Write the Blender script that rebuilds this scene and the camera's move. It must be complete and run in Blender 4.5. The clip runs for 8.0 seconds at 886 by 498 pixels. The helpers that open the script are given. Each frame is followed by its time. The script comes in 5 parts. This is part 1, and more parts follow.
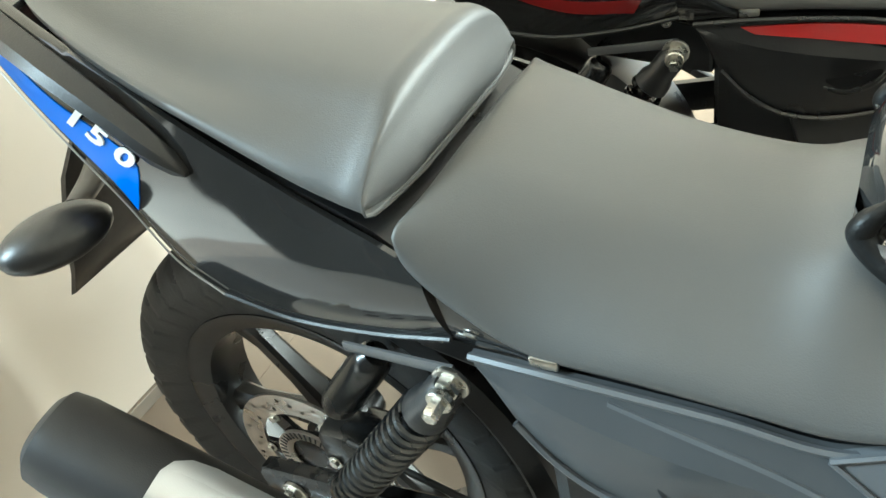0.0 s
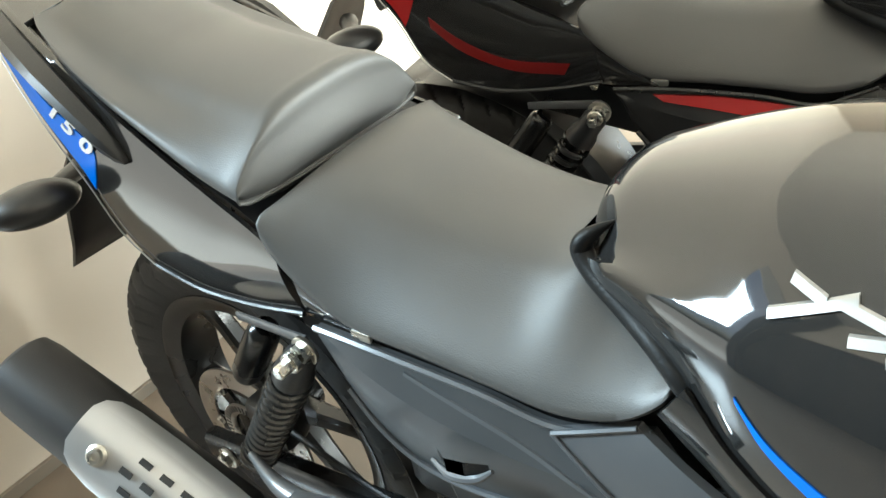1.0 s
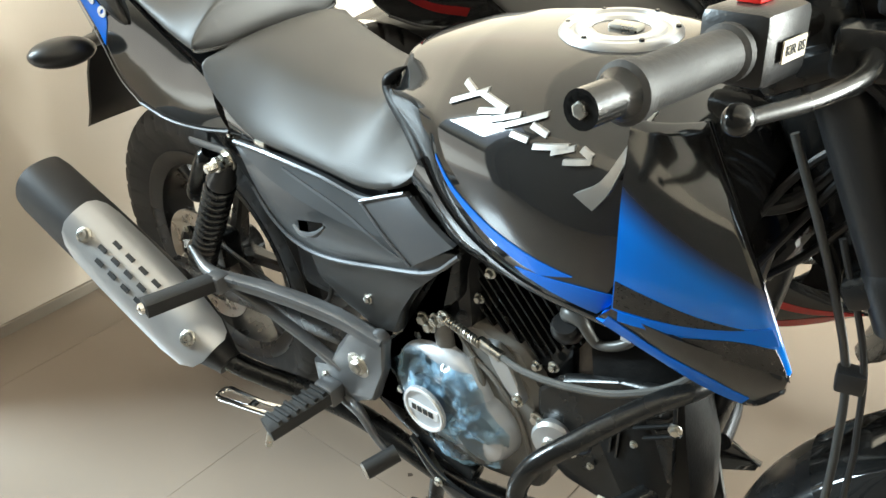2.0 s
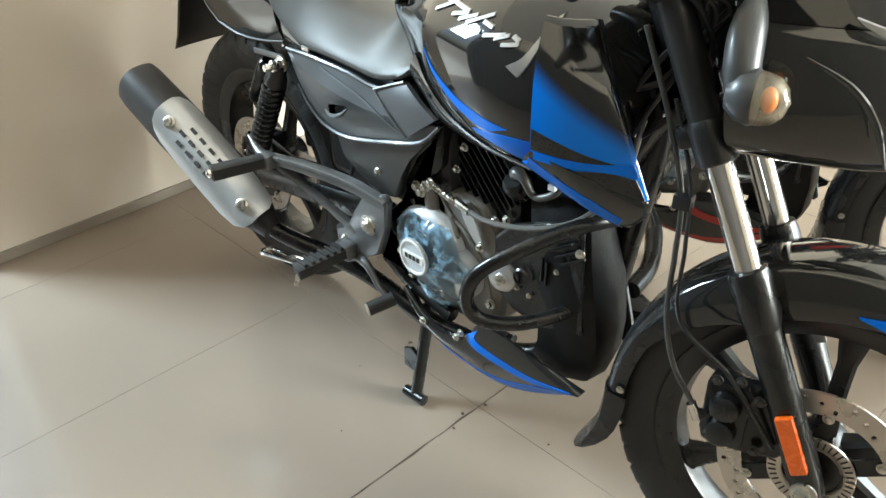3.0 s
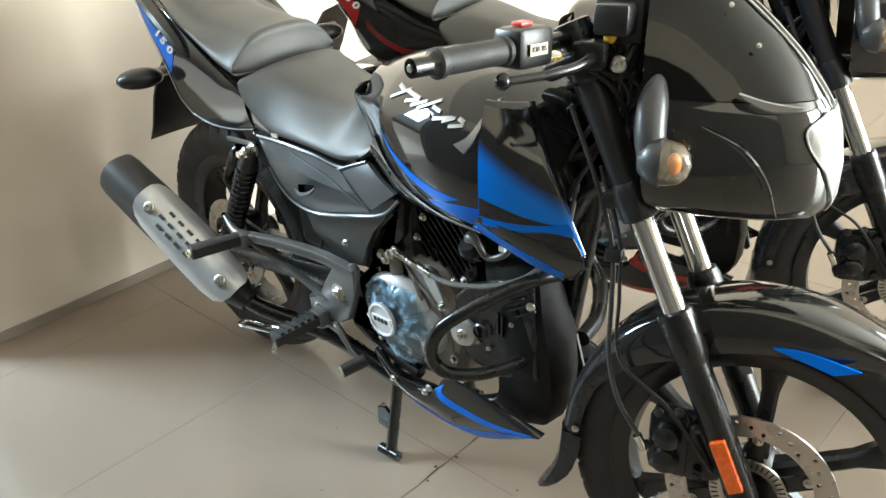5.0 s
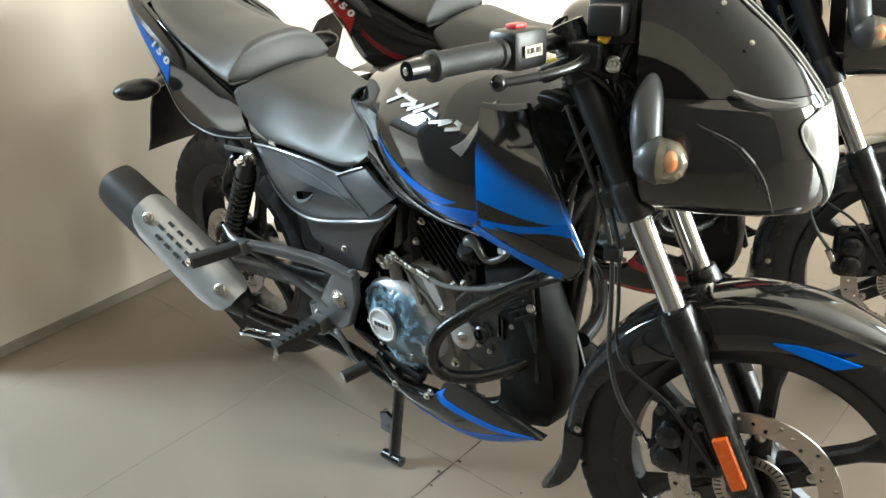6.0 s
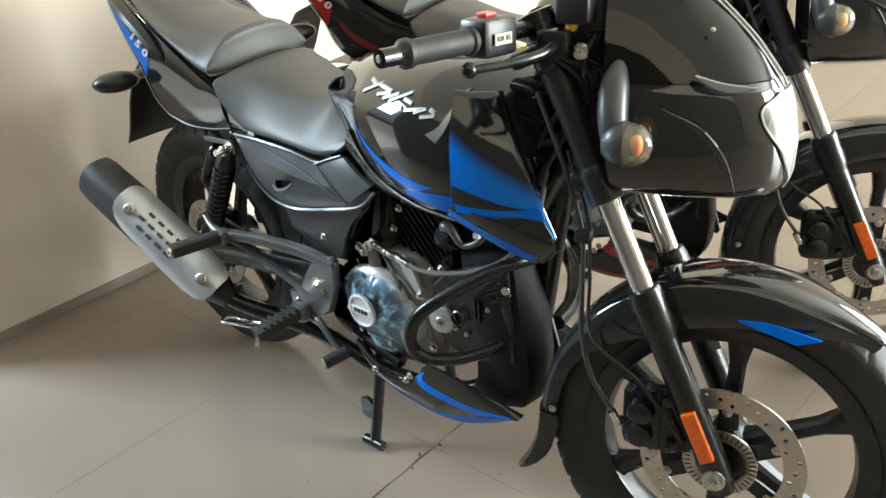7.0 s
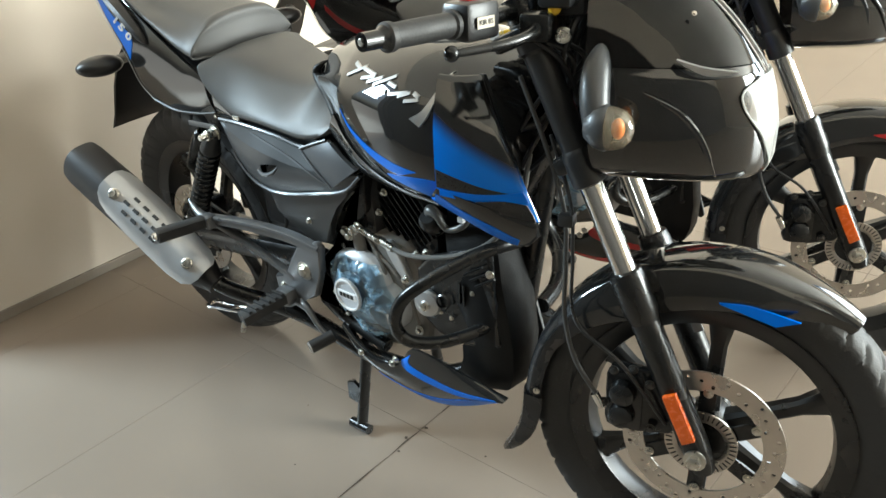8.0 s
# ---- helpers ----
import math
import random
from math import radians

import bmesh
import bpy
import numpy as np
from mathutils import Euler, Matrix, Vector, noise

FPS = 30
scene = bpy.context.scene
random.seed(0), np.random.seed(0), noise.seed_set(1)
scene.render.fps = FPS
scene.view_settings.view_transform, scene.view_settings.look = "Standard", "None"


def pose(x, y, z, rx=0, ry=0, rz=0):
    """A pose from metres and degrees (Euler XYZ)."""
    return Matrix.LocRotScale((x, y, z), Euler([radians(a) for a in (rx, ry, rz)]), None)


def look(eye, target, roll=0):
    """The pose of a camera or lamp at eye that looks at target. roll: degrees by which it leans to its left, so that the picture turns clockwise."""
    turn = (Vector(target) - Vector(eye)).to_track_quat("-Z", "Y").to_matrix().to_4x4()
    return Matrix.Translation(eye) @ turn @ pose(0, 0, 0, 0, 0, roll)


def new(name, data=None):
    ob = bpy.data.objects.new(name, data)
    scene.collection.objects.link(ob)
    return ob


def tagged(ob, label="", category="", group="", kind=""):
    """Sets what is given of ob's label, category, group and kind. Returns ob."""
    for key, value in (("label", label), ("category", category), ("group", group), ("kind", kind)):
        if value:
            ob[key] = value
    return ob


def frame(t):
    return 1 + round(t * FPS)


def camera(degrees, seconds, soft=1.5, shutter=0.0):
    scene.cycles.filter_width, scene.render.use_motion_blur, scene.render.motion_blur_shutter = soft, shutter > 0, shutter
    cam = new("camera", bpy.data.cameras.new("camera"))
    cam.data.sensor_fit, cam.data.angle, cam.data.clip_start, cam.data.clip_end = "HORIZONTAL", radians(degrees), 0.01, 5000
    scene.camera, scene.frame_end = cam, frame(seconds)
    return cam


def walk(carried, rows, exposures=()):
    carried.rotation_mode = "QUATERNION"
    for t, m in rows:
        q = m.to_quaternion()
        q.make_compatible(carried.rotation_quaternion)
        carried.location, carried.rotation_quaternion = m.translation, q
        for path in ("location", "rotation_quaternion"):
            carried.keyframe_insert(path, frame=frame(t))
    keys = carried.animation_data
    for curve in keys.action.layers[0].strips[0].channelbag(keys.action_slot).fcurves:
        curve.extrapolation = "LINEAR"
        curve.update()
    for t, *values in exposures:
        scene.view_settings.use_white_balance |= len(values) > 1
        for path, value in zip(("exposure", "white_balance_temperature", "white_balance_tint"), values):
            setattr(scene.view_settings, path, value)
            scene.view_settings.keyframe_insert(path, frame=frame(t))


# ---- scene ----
cam = camera(57.0, 8.0)
PATH = [
    (0, (0.574, -0.503, 1.13), (-0.347, 0.79, -0.086), -13.8),
    (0.5, (0.721, -0.491, 1.125), (-0.345, 0.77, -0.003), -11.0),
    (0.7, (0.761, -0.498, 1.129), (-0.344, 0.763, 0.039), -10.9),
    (1, (0.824, -0.518, 1.141), (-0.297, 0.741, 0.064), -10.9),
    (1.4, (0.985, -0.603, 1.135), (-0.119, 0.669, 0.058), -7.3),
    (1.5, (1.031, -0.611, 1.131), (-0.087, 0.647, 0.051), -7.0),
    (2, (1.244, -0.714, 1.142), (0.068, 0.508, 0.083), -5.2),
    (2.2, (1.349, -0.766, 1.137), (0.133, 0.423, 0.084), -3.8),
    (3.3, (1.628, -0.966, 1.173), (0.351, 0.151, 0.115), -3.8),
    (3.5, (1.649, -0.986, 1.181), (0.374, 0.138, 0.127), -4.3),
    (4, (1.691, -0.999, 1.177), (0.459, 0.15, 0.099), -3.1),
    (4.5, (1.692, -0.998, 1.194), (0.465, 0.183, 0.145), -4.5),
    (5, (1.689, -1.0, 1.209), (0.418, 0.246, 0.297), -5.0),
    (5.2, (1.689, -0.999, 1.21), (0.411, 0.253, 0.317), -5.5),
    (6.3, (1.7, -1.016, 1.201), (0.428, 0.235, 0.296), -6.2),
    (6.5, (1.71, -1.025, 1.2), (0.447, 0.221, 0.277), -6.2),
    (7, (1.725, -1.024, 1.204), (0.485, 0.253, 0.293), -6.1),
    (7.5, (1.737, -1.028, 1.188), (0.522, 0.223, 0.209), -5.4),
    (8, (1.736, -1.023, 1.203), (0.523, 0.256, 0.259), -5.9),
]
walk(cam, [(t, look(eye, target, roll)) for t, eye, target, roll in PATH],
     exposures=[(0, 1.8, 5800, -8), (0.5, 1.65, 5900, -4), (1, 1.5, 6000, -2), (1.5, 1.35, 6150, 0), (2, 1.38, 6200, 0), (3.5, 1.15, 6050, 0), (4.5, 1.2, 6050, 0), (5, 1.05, 6050, 0), (6.5, 0.85, 6050, 0), (8, 0.9, 6050, 0)])

# ---- world and light ----
world = bpy.data.worlds.new("world")
scene.world = world
world.use_nodes = True
wn = world.node_tree.nodes
sky = wn.new("ShaderNodeTexSky")
sky.sky_type = 'NISHITA'
sky.sun_disc = False
sky.sun_elevation = radians(52)
sky.sun_rotation = radians(180)
sky.dust_density, sky.ozone_density = 6.0, 0.6
wn["Background"].inputs["Strength"].default_value = 0.15
world.node_tree.links.new(sky.outputs["Color"], wn["Background"].inputs["Color"])


def lamp(name, eye, target, wide, high, power, colour):
    data = bpy.data.lights.new(name, 'AREA')
    data.shape, data.size, data.size_y, data.energy, data.color = 'RECTANGLE', wide, high, power, colour
    ob = new(name, data)
    ob.matrix_world = look(eye, target)
    return ob


sun_data = bpy.data.lights.new("sun", 'SUN')
sun_data.energy, sun_data.angle, sun_data.color = 3.0, radians(0.5), (1.0, 0.95, 0.88)
new("sun", sun_data).matrix_world = look((0, -6.16, 7.88), (0, 0, 0))
# daylight in the shop front beside the back wall in the glazed front and in the side window
lamp("daylight_shopfront", (-2.2, -1.5, 2.3), (0.6, 0.0, 0.0), 0.7, 1.3, 128, (0.78, 0.90, 1.0))
lamp("daylight_glazing", (6.3, 3.15, 1.5), (0.2, 0.3, 0.9), 2.4, 2.5, 540, (1.0, 0.97, 0.915))
lamp("daylight_side_window", (3.9, 5.3, 1.5), (1.4, 0.4, 0.4), 2.8, 2.2, 140, (0.97, 0.985, 1.0))

# ---- materials ----
def material(name, colour, rough=0.5, metal=0.0, var=0.12, scale=12.0, bump=0.05, fine=300.0, coat=0.0, rough_var=0.08, spec=0.5):
    m = bpy.data.materials.new(name)
    m.use_nodes = True
    nodes, links = m.node_tree.nodes, m.node_tree.links
    b = nodes["Principled BSDF"]
    b.inputs["Metallic"].default_value = metal
    b.inputs["Coat Weight"].default_value = coat
    b.inputs["Coat Roughness"].default_value = 0.06
    b.inputs["Specular IOR Level"].default_value = spec
    tc = nodes.new("ShaderNodeTexCoord")
    big = nodes.new("ShaderNodeTexNoise")
    big.inputs["Scale"].default_value, big.inputs["Detail"].default_value = scale, 4
    links.new(tc.outputs["Object"], big.inputs["Vector"])
    ramp = nodes.new("ShaderNodeMix")
    ramp.data_type = 'RGBA'
    ramp.inputs[6].default_value = (*[c * (1 - var) for c in colour], 1)
    ramp.inputs[7].default_value = (*[min(1, c * (1 + var)) for c in colour], 1)
    links.new(big.outputs["Fac"], ramp.inputs[0])
    links.new(ramp.outputs[2], b.inputs["Base Color"])
    rr = nodes.new("ShaderNodeMapRange")
    rr.inputs["From Min"].default_value, rr.inputs["From Max"].default_value = 0.3, 0.7
    rr.inputs["To Min"].default_value, rr.inputs["To Max"].default_value = max(0.02, rough - rough_var), rough + rough_var
    links.new(big.outputs["Fac"], rr.inputs["Value"])
    links.new(rr.outputs["Result"], b.inputs["Roughness"])
    if bump:
        small = nodes.new("ShaderNodeTexNoise")
        small.inputs["Scale"].default_value, small.inputs["Detail"].default_value = fine, 3
        links.new(tc.outputs["Object"], small.inputs["Vector"])
        bn = nodes.new("ShaderNodeBump")
        bn.inputs["Strength"].default_value, bn.inputs["Distance"].default_value = bump, 0.002
        links.new(small.outputs["Fac"], bn.inputs["Height"])
        links.new(bn.outputs["Normal"], b.inputs["Normal"])
    return m


def tinted(name, dark, light, axis, low, high, rough, coat=0.6):
    """Paint that fades from one colour to another along an axis of the panel."""
    m = material(name, dark, rough, 0.0, 0.05, 10, 0.02, 200, coat, 0.03)
    nodes, links = m.node_tree.nodes, m.node_tree.links
    tc = nodes.new("ShaderNodeTexCoord")
    dot = nodes.new("ShaderNodeVectorMath")
    dot.operation = 'DOT_PRODUCT'
    dot.inputs[1].default_value = axis
    links.new(tc.outputs["Object"], dot.inputs[0])
    mr = nodes.new("ShaderNodeMapRange")
    mr.interpolation_type = 'SMOOTHSTEP'
    mr.inputs["From Min"].default_value, mr.inputs["From Max"].default_value = low, high
    links.new(dot.outputs["Value"], mr.inputs["Value"])
    mix = nodes.new("ShaderNodeMix")
    mix.data_type = 'RGBA'
    mix.inputs[6].default_value, mix.inputs[7].default_value = (*dark, 1), (*light, 1)
    links.new(mr.outputs["Result"], mix.inputs[0])
    links.new(mix.outputs[2], nodes["Principled BSDF"].inputs["Base Color"])
    return m


def clear(name, colour, rough=0.05, alpha=0.35):
    """Thin clear plastic: a mix of clear and glossy."""
    m = bpy.data.materials.new(name)
    m.use_nodes = True
    nodes, links = m.node_tree.nodes, m.node_tree.links
    nodes.remove(nodes["Principled BSDF"])
    a, g, mix = nodes.new("ShaderNodeBsdfTransparent"), nodes.new("ShaderNodeBsdfGlossy"), nodes.new("ShaderNodeMixShader")
    a.inputs["Color"].default_value = (*colour, 1)
    g.inputs["Roughness"].default_value = rough
    rim = nodes.new("ShaderNodeFresnel")
    rim.inputs["IOR"].default_value = 1.45
    add = nodes.new("ShaderNodeMath")
    add.operation, add.use_clamp = 'ADD', True
    add.inputs[1].default_value = alpha - 0.035
    links.new(rim.outputs[0], add.inputs[0])
    links.new(add.outputs[0], mix.inputs[0])
    links.new(a.outputs[0], mix.inputs[1])
    links.new(g.outputs[0], mix.inputs[2])
    links.new(mix.outputs[0], nodes["Material Output"].inputs["Surface"])
    return m


def film_material(name, tint=(0.74, 0.89, 1.0), milky=(0.42, 0.68, 0.92), most=0.64):
    """Clear wrapping film with milky patches."""
    m = clear(name, tint, 0.1, 0.09)
    nodes, links = m.node_tree.nodes, m.node_tree.links
    top = nodes["Material Output"].inputs["Surface"].links[0].from_socket
    milk = nodes.new("ShaderNodeBsdfDiffuse")
    milk.inputs["Color"].default_value = (*milky, 1)
    tc, tex, mr, mix = nodes.new("ShaderNodeTexCoord"), nodes.new("ShaderNodeTexNoise"), nodes.new("ShaderNodeMapRange"), nodes.new("ShaderNodeMixShader")
    tex.inputs["Scale"].default_value, tex.inputs["Detail"].default_value = 34, 3
    mr.inputs["From Min"].default_value, mr.inputs["From Max"].default_value, mr.inputs["To Max"].default_value = 0.48, 0.68, most
    links.new(tc.outputs["Object"], tex.inputs["Vector"])
    links.new(tex.outputs["Fac"], mr.inputs["Value"])
    links.new(mr.outputs["Result"], mix.inputs[0])
    links.new(top, mix.inputs[1])
    links.new(milk.outputs[0], mix.inputs[2])
    links.new(mix.outputs[0], nodes["Material Output"].inputs["Surface"])
    return m


GLOSS_BLACK = material("gloss_black_paint", (0.016, 0.016, 0.016), 0.07, 0, 0.1, 6, 0.012, 40, 0.6, 0.03, 0.45)
SATIN_GREY = material("satin_grey_paint", (0.056, 0.059, 0.063), 0.40, 0.2, 0.1, 9, 0.04, 700, 0.1, 0.05)
TRIM_GREY = material("light_grey_trim_paint", (0.10, 0.105, 0.113), 0.38, 0.3, 0.08, 9, 0.04, 700, 0.2, 0.05)
DARK_CAST = material("dark_cast_metal", (0.055, 0.053, 0.05), 0.42, 0.6, 0.15, 20, 0.12, 500, 0, 0.08)
SEAT_VINYL = material("seat_vinyl", (0.064, 0.063, 0.061), 0.46, 0, 0.1, 6, 0.18, 900, 0, 0.06)
RUBBER = material("tyre_rubber", (0.019, 0.0185, 0.018), 0.62, 0, 0.25, 14, 0.25, 240, 0, 0.1)
BLACK_PLASTIC = material("black_plastic", (0.012, 0.012, 0.0125), 0.36, 0, 0.2, 18, 0.12, 500, 0, 0.1)
MATT_BLACK = material("satin_black_metal", (0.009, 0.009, 0.009), 0.26, 0.1, 0.25, 16, 0.1, 260, 0, 0.1)
RIM_BLACK = material("black_rim_paint", (0.011, 0.011, 0.011), 0.30, 0.0, 0.15, 12, 0.05, 260, 0.0, 0.08)
CHROME = material("chrome", (0.72, 0.71, 0.69), 0.1, 1.0, 0.05, 20, 0.02, 300, 0, 0.04)
ZINC = material("zinc_plated_steel", (0.55, 0.53, 0.48), 0.3, 1.0, 0.15, 60, 0.08, 500, 0, 0.08)
SHIELD = material("brushed_silver_shield", (0.52, 0.525, 0.53), 0.36, 0.7, 0.06, 20, 0.05, 600, 0, 0.05)
DISC_STEEL = material("brake_disc_steel", (0.52, 0.48, 0.43), 0.3, 0.9, 0.08, 30, 0.08, 800, 0, 0.06)
ENGINE = material("engine_castings", (0.19, 0.178, 0.16), 0.42, 0.2, 0.18, 30, 0.2, 350, 0, 0.08)
COVER = material("polished_engine_cover", (0.56, 0.58, 0.61), 0.38, 0.45, 0.12, 30, 0.05, 200, 0, 0.08)
MUFFLER = material("black_heatproof_paint", (0.017, 0.016, 0.016), 0.55, 0.1, 0.15, 12, 0.12, 600, 0, 0.06)
BLUE = material("blue_decal", (0.004, 0.15, 0.72), 0.3, 0, 0.05, 10, 0.02, 200, 0.0, 0.03, 0.3)
RED = material("red_decal", (0.33, 0.014, 0.014), 0.2, 0, 0.08, 10, 0.02, 200, 0.5, 0.03)
DARK_RED = material("dark_red_decal", (0.15, 0.010, 0.010), 0.2, 0, 0.08, 10, 0.02, 200, 0.4, 0.03)
SHROUD_BLUE = tinted("blue_fading_to_black_paint", (0.009, 0.009, 0.009), (0.004, 0.17, 0.76), (-0.585, 0, -0.81), -1.207, -1.180, 0.12)
WEDGE = material("fine_textured_black_decal", (0.014, 0.014, 0.014), 0.3, 0, 0.3, 400, 0.25, 900, 0.2, 0.05)
SHROUD_RED = tinted("red_fading_to_black_paint", (0.009, 0.009, 0.009), (0.55, 0.02, 0.02), (-0.585, 0, -0.81), -1.207, -1.180, 0.12)
BADGE = material("silver_badge", (0.36, 0.355, 0.345), 0.42, 0.7, 0.08, 60, 0.05, 300, 0, 0.05)
WHITE_PRINT = material("white_print", (0.75, 0.75, 0.75), 0.4, 0, 0.05, 40, 0.02, 300)
LABEL = material("paper_label", (0.52, 0.47, 0.38), 0.6, 0, 0.08, 40, 0.05, 300)
INK = material("black_ink", (0.02, 0.02, 0.02), 0.6, 0, 0.1, 40, 0.0)
YELLOW = material("yellow_plastic", (0.8, 0.5, 0.03), 0.4, 0, 0.1, 40, 0.05, 300)
RED_PLASTIC = material("red_plastic", (0.6, 0.02, 0.015), 0.35, 0, 0.1, 30, 0.03, 300, 0.2)
ORANGE = material("orange_reflector", (0.62, 0.095, 0.004), 0.25, 0, 0.2, 90, 0.35, 500, 0.3)
AMBER = material("amber_bulb", (0.85, 0.25, 0.04), 0.25, 0, 0.1, 60, 0.0)
LENS = clear("clear_lens_plastic", (0.95, 0.94, 0.90), 0.30, 0.05)
FILM = film_material("protective_film")
SMOKE = clear("smoked_visor_plastic", (0.10, 0.10, 0.10), 0.04, 0.05)
LENS_EDGE = material("milky_lens_edge", (0.62, 0.64, 0.62), 0.25, 0, 0.1, 60, 0.02, 300, 0.5)
REFLECTOR = material("lamp_reflector", (0.30, 0.31, 0.31), 0.35, 0.5, 0.5, 45, 0.6, 60)
CABLE = material("grey_cable_sheath", (0.12, 0.116, 0.108), 0.36, 0.2, 0.1, 30, 0.05, 300, 0, 0.05)
HOSE = material("dark_braided_hose", (0.045, 0.044, 0.042), 0.4, 0.1, 0.2, 200, 0.2, 900, 0, 0.05)
WALL = material("beige_wall_paint", (0.58, 0.511, 0.425), 0.8, 0, 0.04, 2.2, 0.08, 160, 0, 0.05)
# Colour of the added unseen walls, dark so that glossy panels mirror black.
REFLECTION_DARK = material("dark_for_reflections", (0.035, 0.031, 0.027), 0.8, 0, 0.06, 2.2, 0.08, 160, 0, 0.05)
CEILING = material("white_ceiling_paint", (0.72, 0.7, 0.66), 0.85, 0, 0.03, 2, 0.05, 120)
TILE = material("polished_beige_tile", (0.224, 0.184, 0.147), 0.2, 0, 0.06, 2.2, 0.03, 60, 0, 0.05)
GROUT = material("dirty_grout", (0.33, 0.29, 0.24), 0.9, 0, 0.3, 30, 0.3, 200)
SKIRTING = material("skirting_tile", (0.21, 0.178, 0.142), 0.4, 0, 0.08, 5, 0.03, 80)
PAVING = material("pale_concrete", (0.36, 0.335, 0.30), 0.85, 0, 0.15, 1.5, 0.3, 60)
HANGER = material("satin_cast_aluminium", (0.14, 0.142, 0.146), 0.33, 0.5, 0.1, 20, 0.06, 500, 0.1, 0.06)
BOWL = material("cream_lamp_bowl", (0.8, 0.74, 0.58), 0.35, 0, 0.08, 60, 0.1, 200)


def by_place(m):
    """Lets a pattern run on from tile to tile."""
    nodes, links = m.node_tree.nodes, m.node_tree.links
    g = nodes.new("ShaderNodeNewGeometry")
    for n in nodes:
        if n.bl_idname == "ShaderNodeTexNoise":
            links.new(g.outputs["Position"], n.inputs["Vector"])


by_place(TILE)
GUARD_SATIN = material("satin_moulded_plastic", (0.015, 0.0155, 0.017), 0.27, 0, 0.15, 20, 0.08, 400, 0, 0.05)
FROST = film_material("ribbed_lens_plastic", (0.95, 0.92, 0.84), (0.8, 0.72, 0.52), 0.3)
FROST.node_tree.nodes["Map Range"].inputs["To Min"].default_value = 0.08
SHIELD_BLACK = material("rough_black_plastic", (0.006, 0.006, 0.006), 0.5, 0, 0.25, 20, 0.2, 350, 0, 0.12, 0.2)

# ---- builders ----
def finish(bm, name, mat, sharp=38):
    """Smooth shading, broken at sharp edges and where a flat face meets its narrow bevel."""
    bmesh.ops.recalc_face_normals(bm, faces=bm.faces)
    limit, small = radians(sharp), radians(10)
    for f in bm.faces:
        f.smooth = True
    for e in bm.edges:
        if len(e.link_faces) == 2:
            a = e.calc_face_angle(0.0)
            p, q = e.link_faces[0].calc_area(), e.link_faces[1].calc_area()
            e.smooth = not (a > limit or (a > small and max(p, q) > 10 * min(p, q)))
    me = bpy.data.meshes.new(name)
    bm.to_mesh(me)
    bm.free()
    me.materials.append(mat)
    return me


def part(name, bm, mat, parent, label="", sharp=38):
    ob = new(name, finish(bm, name, mat, sharp))
    ob.parent = parent
    return tagged(ob, label)


def both(name, bm, mat, parent, label="", sharp=38):
    """A part and its mirror image on the other side of the machine."""
    other = bm.copy()
    bmesh.ops.scale(other, vec=(1, -1, 1), verts=other.verts)
    return part(name, bm, mat, parent, label, sharp), part(name, other, mat, parent, label, sharp)


def curve(pts, n):
    """n points on a smooth line through pts."""
    p = [Vector(q) for q in pts]
    if len(p) == 2:
        return [p[0].lerp(p[1], i / (n - 1)) for i in range(n)]
    ext = [2 * p[0] - p[1]] + p + [2 * p[-1] - p[-2]]
    out = []
    for i in range(n):
        s = i / (n - 1) * (len(p) - 1)
        k = min(int(s), len(p) - 2)
        u = s - k
        a, b, c, d = ext[k:k + 4]
        out.append(0.5 * ((2 * b) + (c - a) * u + (2 * a - 5 * b + 4 * c - d) * u * u + (3 * b - a - 3 * c + d) * u ** 3))
    return out


def loft(rings, closed=True, caps=True, bm=None):
    bm = bm or bmesh.new()
    grid = [[bm.verts.new(p) for p in r] for r in rings]
    n = len(grid[0])
    for a, b in zip(grid, grid[1:]):
        for i in range(n if closed else n - 1):
            j = (i + 1) % n
            bm.faces.new((a[i], a[j], b[j], b[i]))
    if caps and closed:
        bm.faces.new(grid[0][::-1])
        bm.faces.new(grid[-1])
    return bm


def skin(a, b, nu=16, nv=8, bulge=0.0, thick=0.005, out=(0, -1, 0), bm=None):
    """A curved panel with thickness between two edge lines."""
    a, b, out = curve(a, nu), curve(b, nu), Vector(out)
    front, back = [], []
    for v in range(nv):
        s = v / (nv - 1)
        row = [p.lerp(q, s) + out * (bulge * 4 * s * (1 - s)) for p, q in zip(a, b)]
        front.append(row)
        back.append([p - out * thick for p in row])
    bm = bm or bmesh.new()
    f = [[bm.verts.new(p) for p in r] for r in front]
    k = [[bm.verts.new(p) for p in r] for r in back]
    for g, flip in ((f, False), (k, True)):
        for r, s in zip(g, g[1:]):
            for i in range(nu - 1):
                q = (r[i], r[i + 1], s[i + 1], s[i])
                bm.faces.new(q[::-1] if flip else q)
    edge = [(f[0], k[0]), (f[-1], k[-1]), ([r[0] for r in f], [r[0] for r in k]), ([r[-1] for r in f], [r[-1] for r in k])]
    for p, q in edge:
        for i in range(len(p) - 1):
            bm.faces.new((p[i], p[i + 1], q[i + 1], q[i]))
    return bm


def plate(poly, y0, y1, bevel=0.003, bm=None):
    """A flat plate with the side outline poly (x, z), from y0 to y1."""
    one = bmesh.new()
    lo = [one.verts.new((x, y0, z)) for x, z in poly]
    hi = [one.verts.new((x, y1, z)) for x, z in poly]
    one.faces.new(lo)
    one.faces.new(hi[::-1])
    for i in range(len(poly)):
        j = (i + 1) % len(poly)
        one.faces.new((lo[i], lo[j], hi[j], hi[i]))
    if bevel:
        bmesh.ops.bevel(one, geom=one.edges[:], offset=bevel, segments=2, profile=0.5, affect='EDGES', clamp_overlap=True)
    return merge(bm, one)


